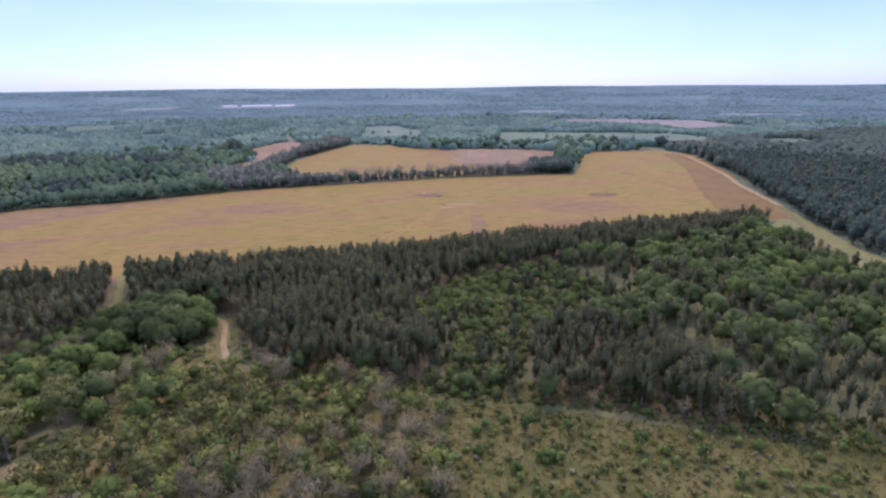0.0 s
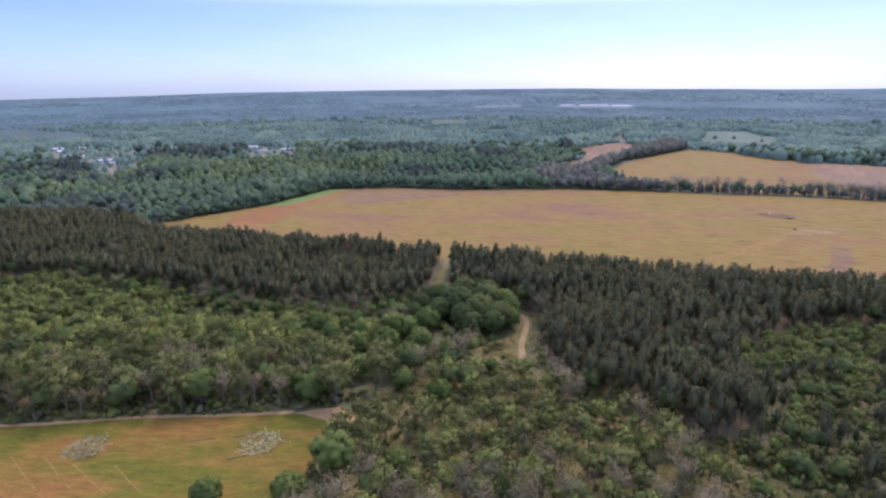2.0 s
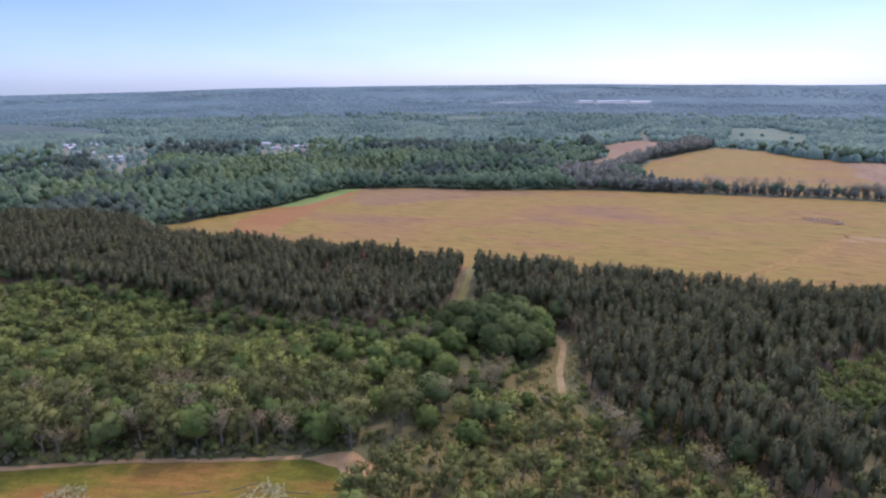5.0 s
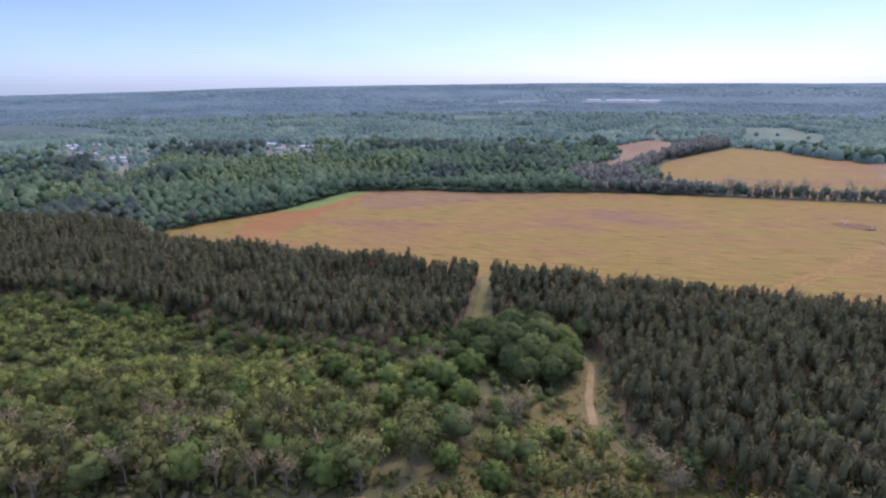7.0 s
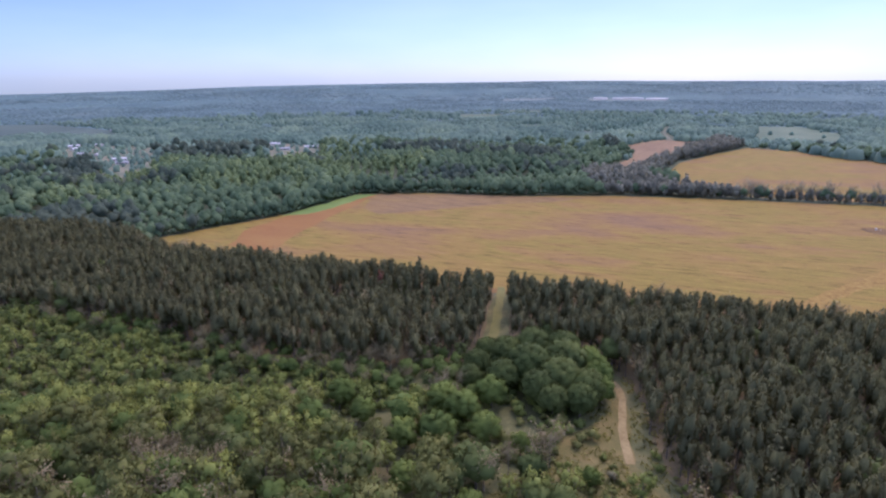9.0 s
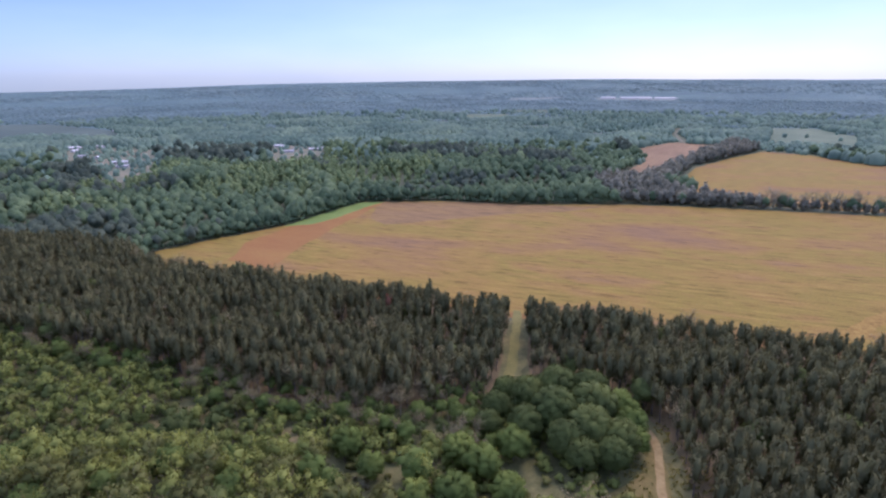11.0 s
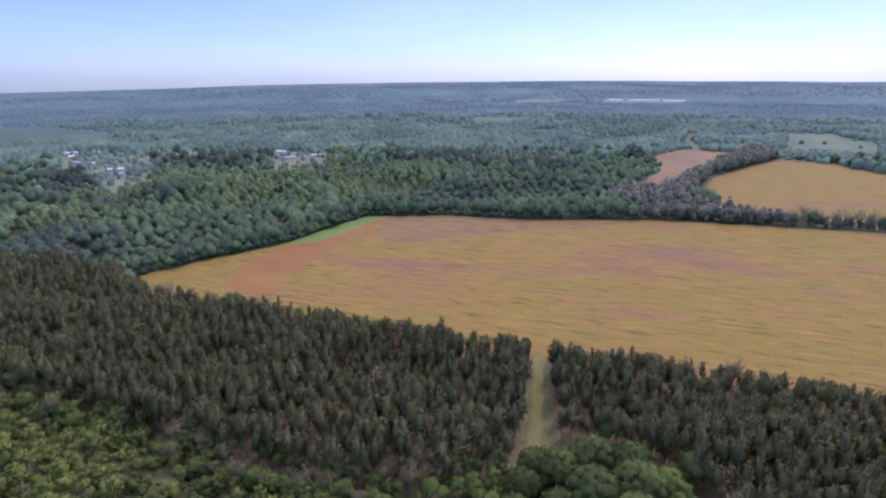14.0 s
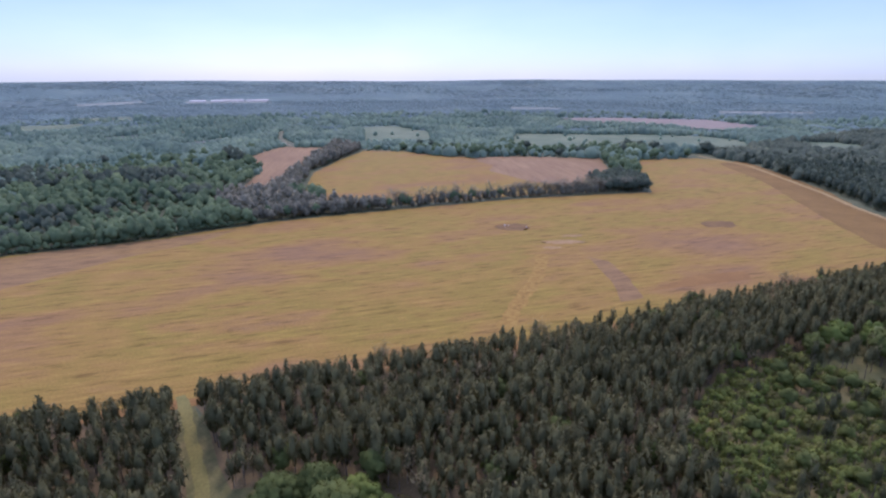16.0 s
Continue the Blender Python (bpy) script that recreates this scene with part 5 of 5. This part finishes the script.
def house(sx, sy, wall_h, roof_h, wall_mat, roof_mat, label):
    root = tagged(new("house"), label, "house", "houses beyond the wood")
    part("wall", block(0, 0, wall_h / 2, sx, sy, wall_h), wall_mat, root)
    part("gable_end", block(0, 0, wall_h + roof_h * 0.2, sx * 0.98, sy * 0.5, roof_h * 0.4), wall_mat, root)
    part("roof", gable(sx, sy, wall_h, roof_h), roof_mat, root)
    part("door", block(sx * 0.1, -sy / 2 - 0.03, 1.05, 1.0, 0.1, 2.1), GLASS, root)
    for k in (-0.32, -0.14, 0.3):
        w = part("window", block(sx * k, -sy / 2 - 0.03, 1.6, 1.3, 0.1, 1.1), WHITE_WALL, root)
        part("pane", block(sx * k, -sy / 2 - 0.09, 1.6, 1.1, 0.06, 0.9), GLASS, w)
    return root


HOUSES = [(-572, 1128, 18, 8, 25, 2), (-535, 1140, 14, 8, -20, 1), (-500, 1015, 16, 7, 10, 0), (-548, 1085, 12, 8, 60, 1), (-470, 1005, 14, 7, 80, 2),
          (-412, 945, 20, 7, 15, 2), (-390, 905, 16, 6, 5, 0), (-505, 1165, 14, 8, 30, 2), (-651, 1448, 20, 10, 30, 2), (-228, 1125, 16, 8, -10, 1), (-200, 1048, 22, 6, 5, 0), (-158, 1072, 22, 6, 8, 2)]
for x, y, sx, sy, turn, k in HOUSES:
    ob = house(sx, sy, 2.7, 1.6, WHITE_WALL, (ROOF, TIN, TIN)[k], ("white house with a grey shingle roof", "small white house with a tin roof", "long pale shed with a tin roof")[k])
    ob.matrix_basis = pose(x, y, float(rise(x, y)) + 0.35, 0, 0, turn)
for x, y, turn, long in ((860, 2640, -30, 60), (925, 2610, -30, 40), (990, 2600, -30, 90), (1080, 2555, -30, 90)):
    ob = house(long, 14, 4, 3, WHITE_WALL, TIN, "long low farm shed with a pale tin roof")
    ob.matrix_basis = pose(x, y, float(rise(x, y)) + 0.6, 0, 0, turn)


# ---- clearing and field details ----
def brush_heap(seed, r, n):
    """A sprawl of pale cut branches: long thin sticks and clumps of dry leaf."""
    rng = np.random.default_rng(seed)
    sticks, clumps = [], []
    for _ in range(n):
        a, q = rng.uniform(0, 6.28), r * math.sqrt(rng.random())
        p0 = np.array([math.cos(a) * q, math.sin(a) * q, rng.uniform(0.05, 0.7)])
        p1 = p0 + np.array([rng.normal(0, 1.1), rng.normal(0, 1.1), rng.uniform(0.1, 0.7)])
        sticks.append((*limb(p0, p1, 0.06, 0.02, 3), 0))
        clumps += [p1, p0 + (p1 - p0) * 0.5 + rng.normal(0, 0.3, 3)]
    v, t, s = join(sticks)
    root = tagged(new("brush_heap"), "sprawling heap of pale cut brush in the clearing", "brush heap", "brush heaps")
    ob = new("brush", mesh_of("brush", v, t, [PALE_WOOD]))
    ob.parent = root
    tagged(ob, "pale cut sticks", kind="stuff")
    cv, ct = cards(rng, np.array(clumps), 0.55)
    ob = new("dry_foliage", mesh_of("dry_foliage", cv, ct, [PALE_LEAF]))
    ob.parent = root
    tagged(ob, "yellowish-white dry leaves", kind="stuff")
    return root


PALE_WOOD = plain("pale_cut_wood", (0.5, 0.45, 0.27), 0.9, 0.2, 2.0)
PALE_LEAF = foliage("pale_dry_leaves", (0.27, 0.27, 0.11), (0.35, 0.345, 0.15), (0.44, 0.42, 0.2), 0.3)
for k, (x, y, r) in enumerate(((-34, 178, 6.3), (-89, 182, 6.3))):
    brush_heap(500 + k, r, 200).matrix_basis = pose(x, y, 0.08, 0, 0, 50 * k)


for line in ([(-110, 180), (-100, 169), (-90, 159)], [(-99, 178), (-90, 168), (-83, 161)], [(-89, 174), (-80, 165), (-71, 157)], [(-76, 172), (-69, 164), (-63, 158)]):
    ribbon("wheel_rut", line, 0.35, LIGHT_STRAW, 0.13, "pale wheel rut across the clearing's grass")
for k, (x, y, turn) in enumerate(((-53, 182.5, 5), (-25, 180, -10), (-39, 172, 12), (-40, 184, 20))):
    rng = np.random.default_rng(560 + k)
    v, t, s = join([(*limb((-4 + i * 2.6, rng.normal(0, 0.15), 0.12), (-1.2 + i * 2.6, rng.normal(0, 0.15), 0.14), 0.14, 0.11, 5), 0) for i in range(3)])
    ob = tagged(new("fallen_branch", mesh_of("fallen_branch", v, t, [BARK])), "dark fallen branch lying in the clearing's grass", "branch", "fallen branches")
    ob.matrix_basis = pose(x, y, 0.06, 0, 0, turn)


STONE = plain("field_stone", (0.34, 0.29, 0.22), 0.9, 0.2, 1.5)


def stone(seed, s):
    rng = np.random.default_rng(seed)
    return lump(rng, (0, 0, 0.3 * s), (s, s * 0.8, s * 0.6), 0.25), ICO_T


def spot(name, x, y, rx, ry, mat, label, turn=-24, z=0.16):
    rnd = random.Random(f"{name}{x}")
    a0 = radians(turn)
    pts = []
    for i in range(22):
        a = i / 22 * 6.283
        q = rnd.uniform(0.75, 1.15)
        u, w = math.cos(a) * rx * q, math.sin(a) * ry * q
        pts.append((x + u * math.cos(a0) - w * math.sin(a0), y + u * math.sin(a0) + w * math.cos(a0)))
    return sheet(name, pts, mat, z, label)


spot("bare_spot", 352, 471, 17, 12, SPOT_SOIL, "dark bare spot in the field")
spot("bare_spot", 491, 360, 17, 12, SPOT_SOIL, "dark bare spot in the field")
for k, (x, y, s) in enumerate(((349, 478, 1.2), (351, 476, 0.8), (358, 462, 1.1), (361, 461, 0.7), (345, 474, 0.6))):
    v, t = stone(600 + k, s)
    ob = tagged(new("boulder", mesh_of("boulder", v, t, [STONE])), "pale boulder on a bare spot in the field", "boulder", "boulders in the field")
    ob.matrix_basis = pose(x, y, 0.1)

ribbon("worn_path", [(309, 405), (283, 386), (259, 371), (235, 360), (212, 348), (196, 338)], 9, LIGHT_STRAW, 0.13, "pale worn path across the dry field")
for x, y, rx, ry in ((345, 414, 16, 5), (366, 420, 9, 3), (327, 410, 8, 3)):
    spot("worn_spot", x, y, rx, ry, WORN, "pale worn spot in the dry field", -40)

# ---- trees that stand apart ----
for k, (x, y, h) in enumerate(((12, 274, 9.0), (-27, 296, 7.5), (66, 352, 9.5), (60, 345, 9.0), (18, 262, 7.0))):
    w, c = bare_tree(700 + k, h, 0.22, 90)
    thing("bare_tree", w, c, (GREY_BARK, RUSSET), "tall grey leafless tree at the pine edge", "bare tree", "bare trees at the pines").matrix_basis = pose(x, y, 0, 0, 0, 30 * k)
rusty = [thing("bare_tree", *bare_tree(730 + k, 11.5, 0.3, 170), (GREY_BARK, RUSSET), "bare reddish-brown tree at the field's corner", "bare tree", "bare trees at the field") for k in range(3)]
stand(rusty, row([(-84, 428), (-130, 446), (-172, 463), (-190, 484), (-196, 494)], 6.5, 58, 7.0), R, 0.8, 1.15)
w, c = pine(720, 16.5, 2.6)
thing("dead_pine", w, c, (GREY_BARK, RED_NEEDLES), "dead pine with rust-red needles", "pine tree").matrix_basis = pose(-15, 366, 0)
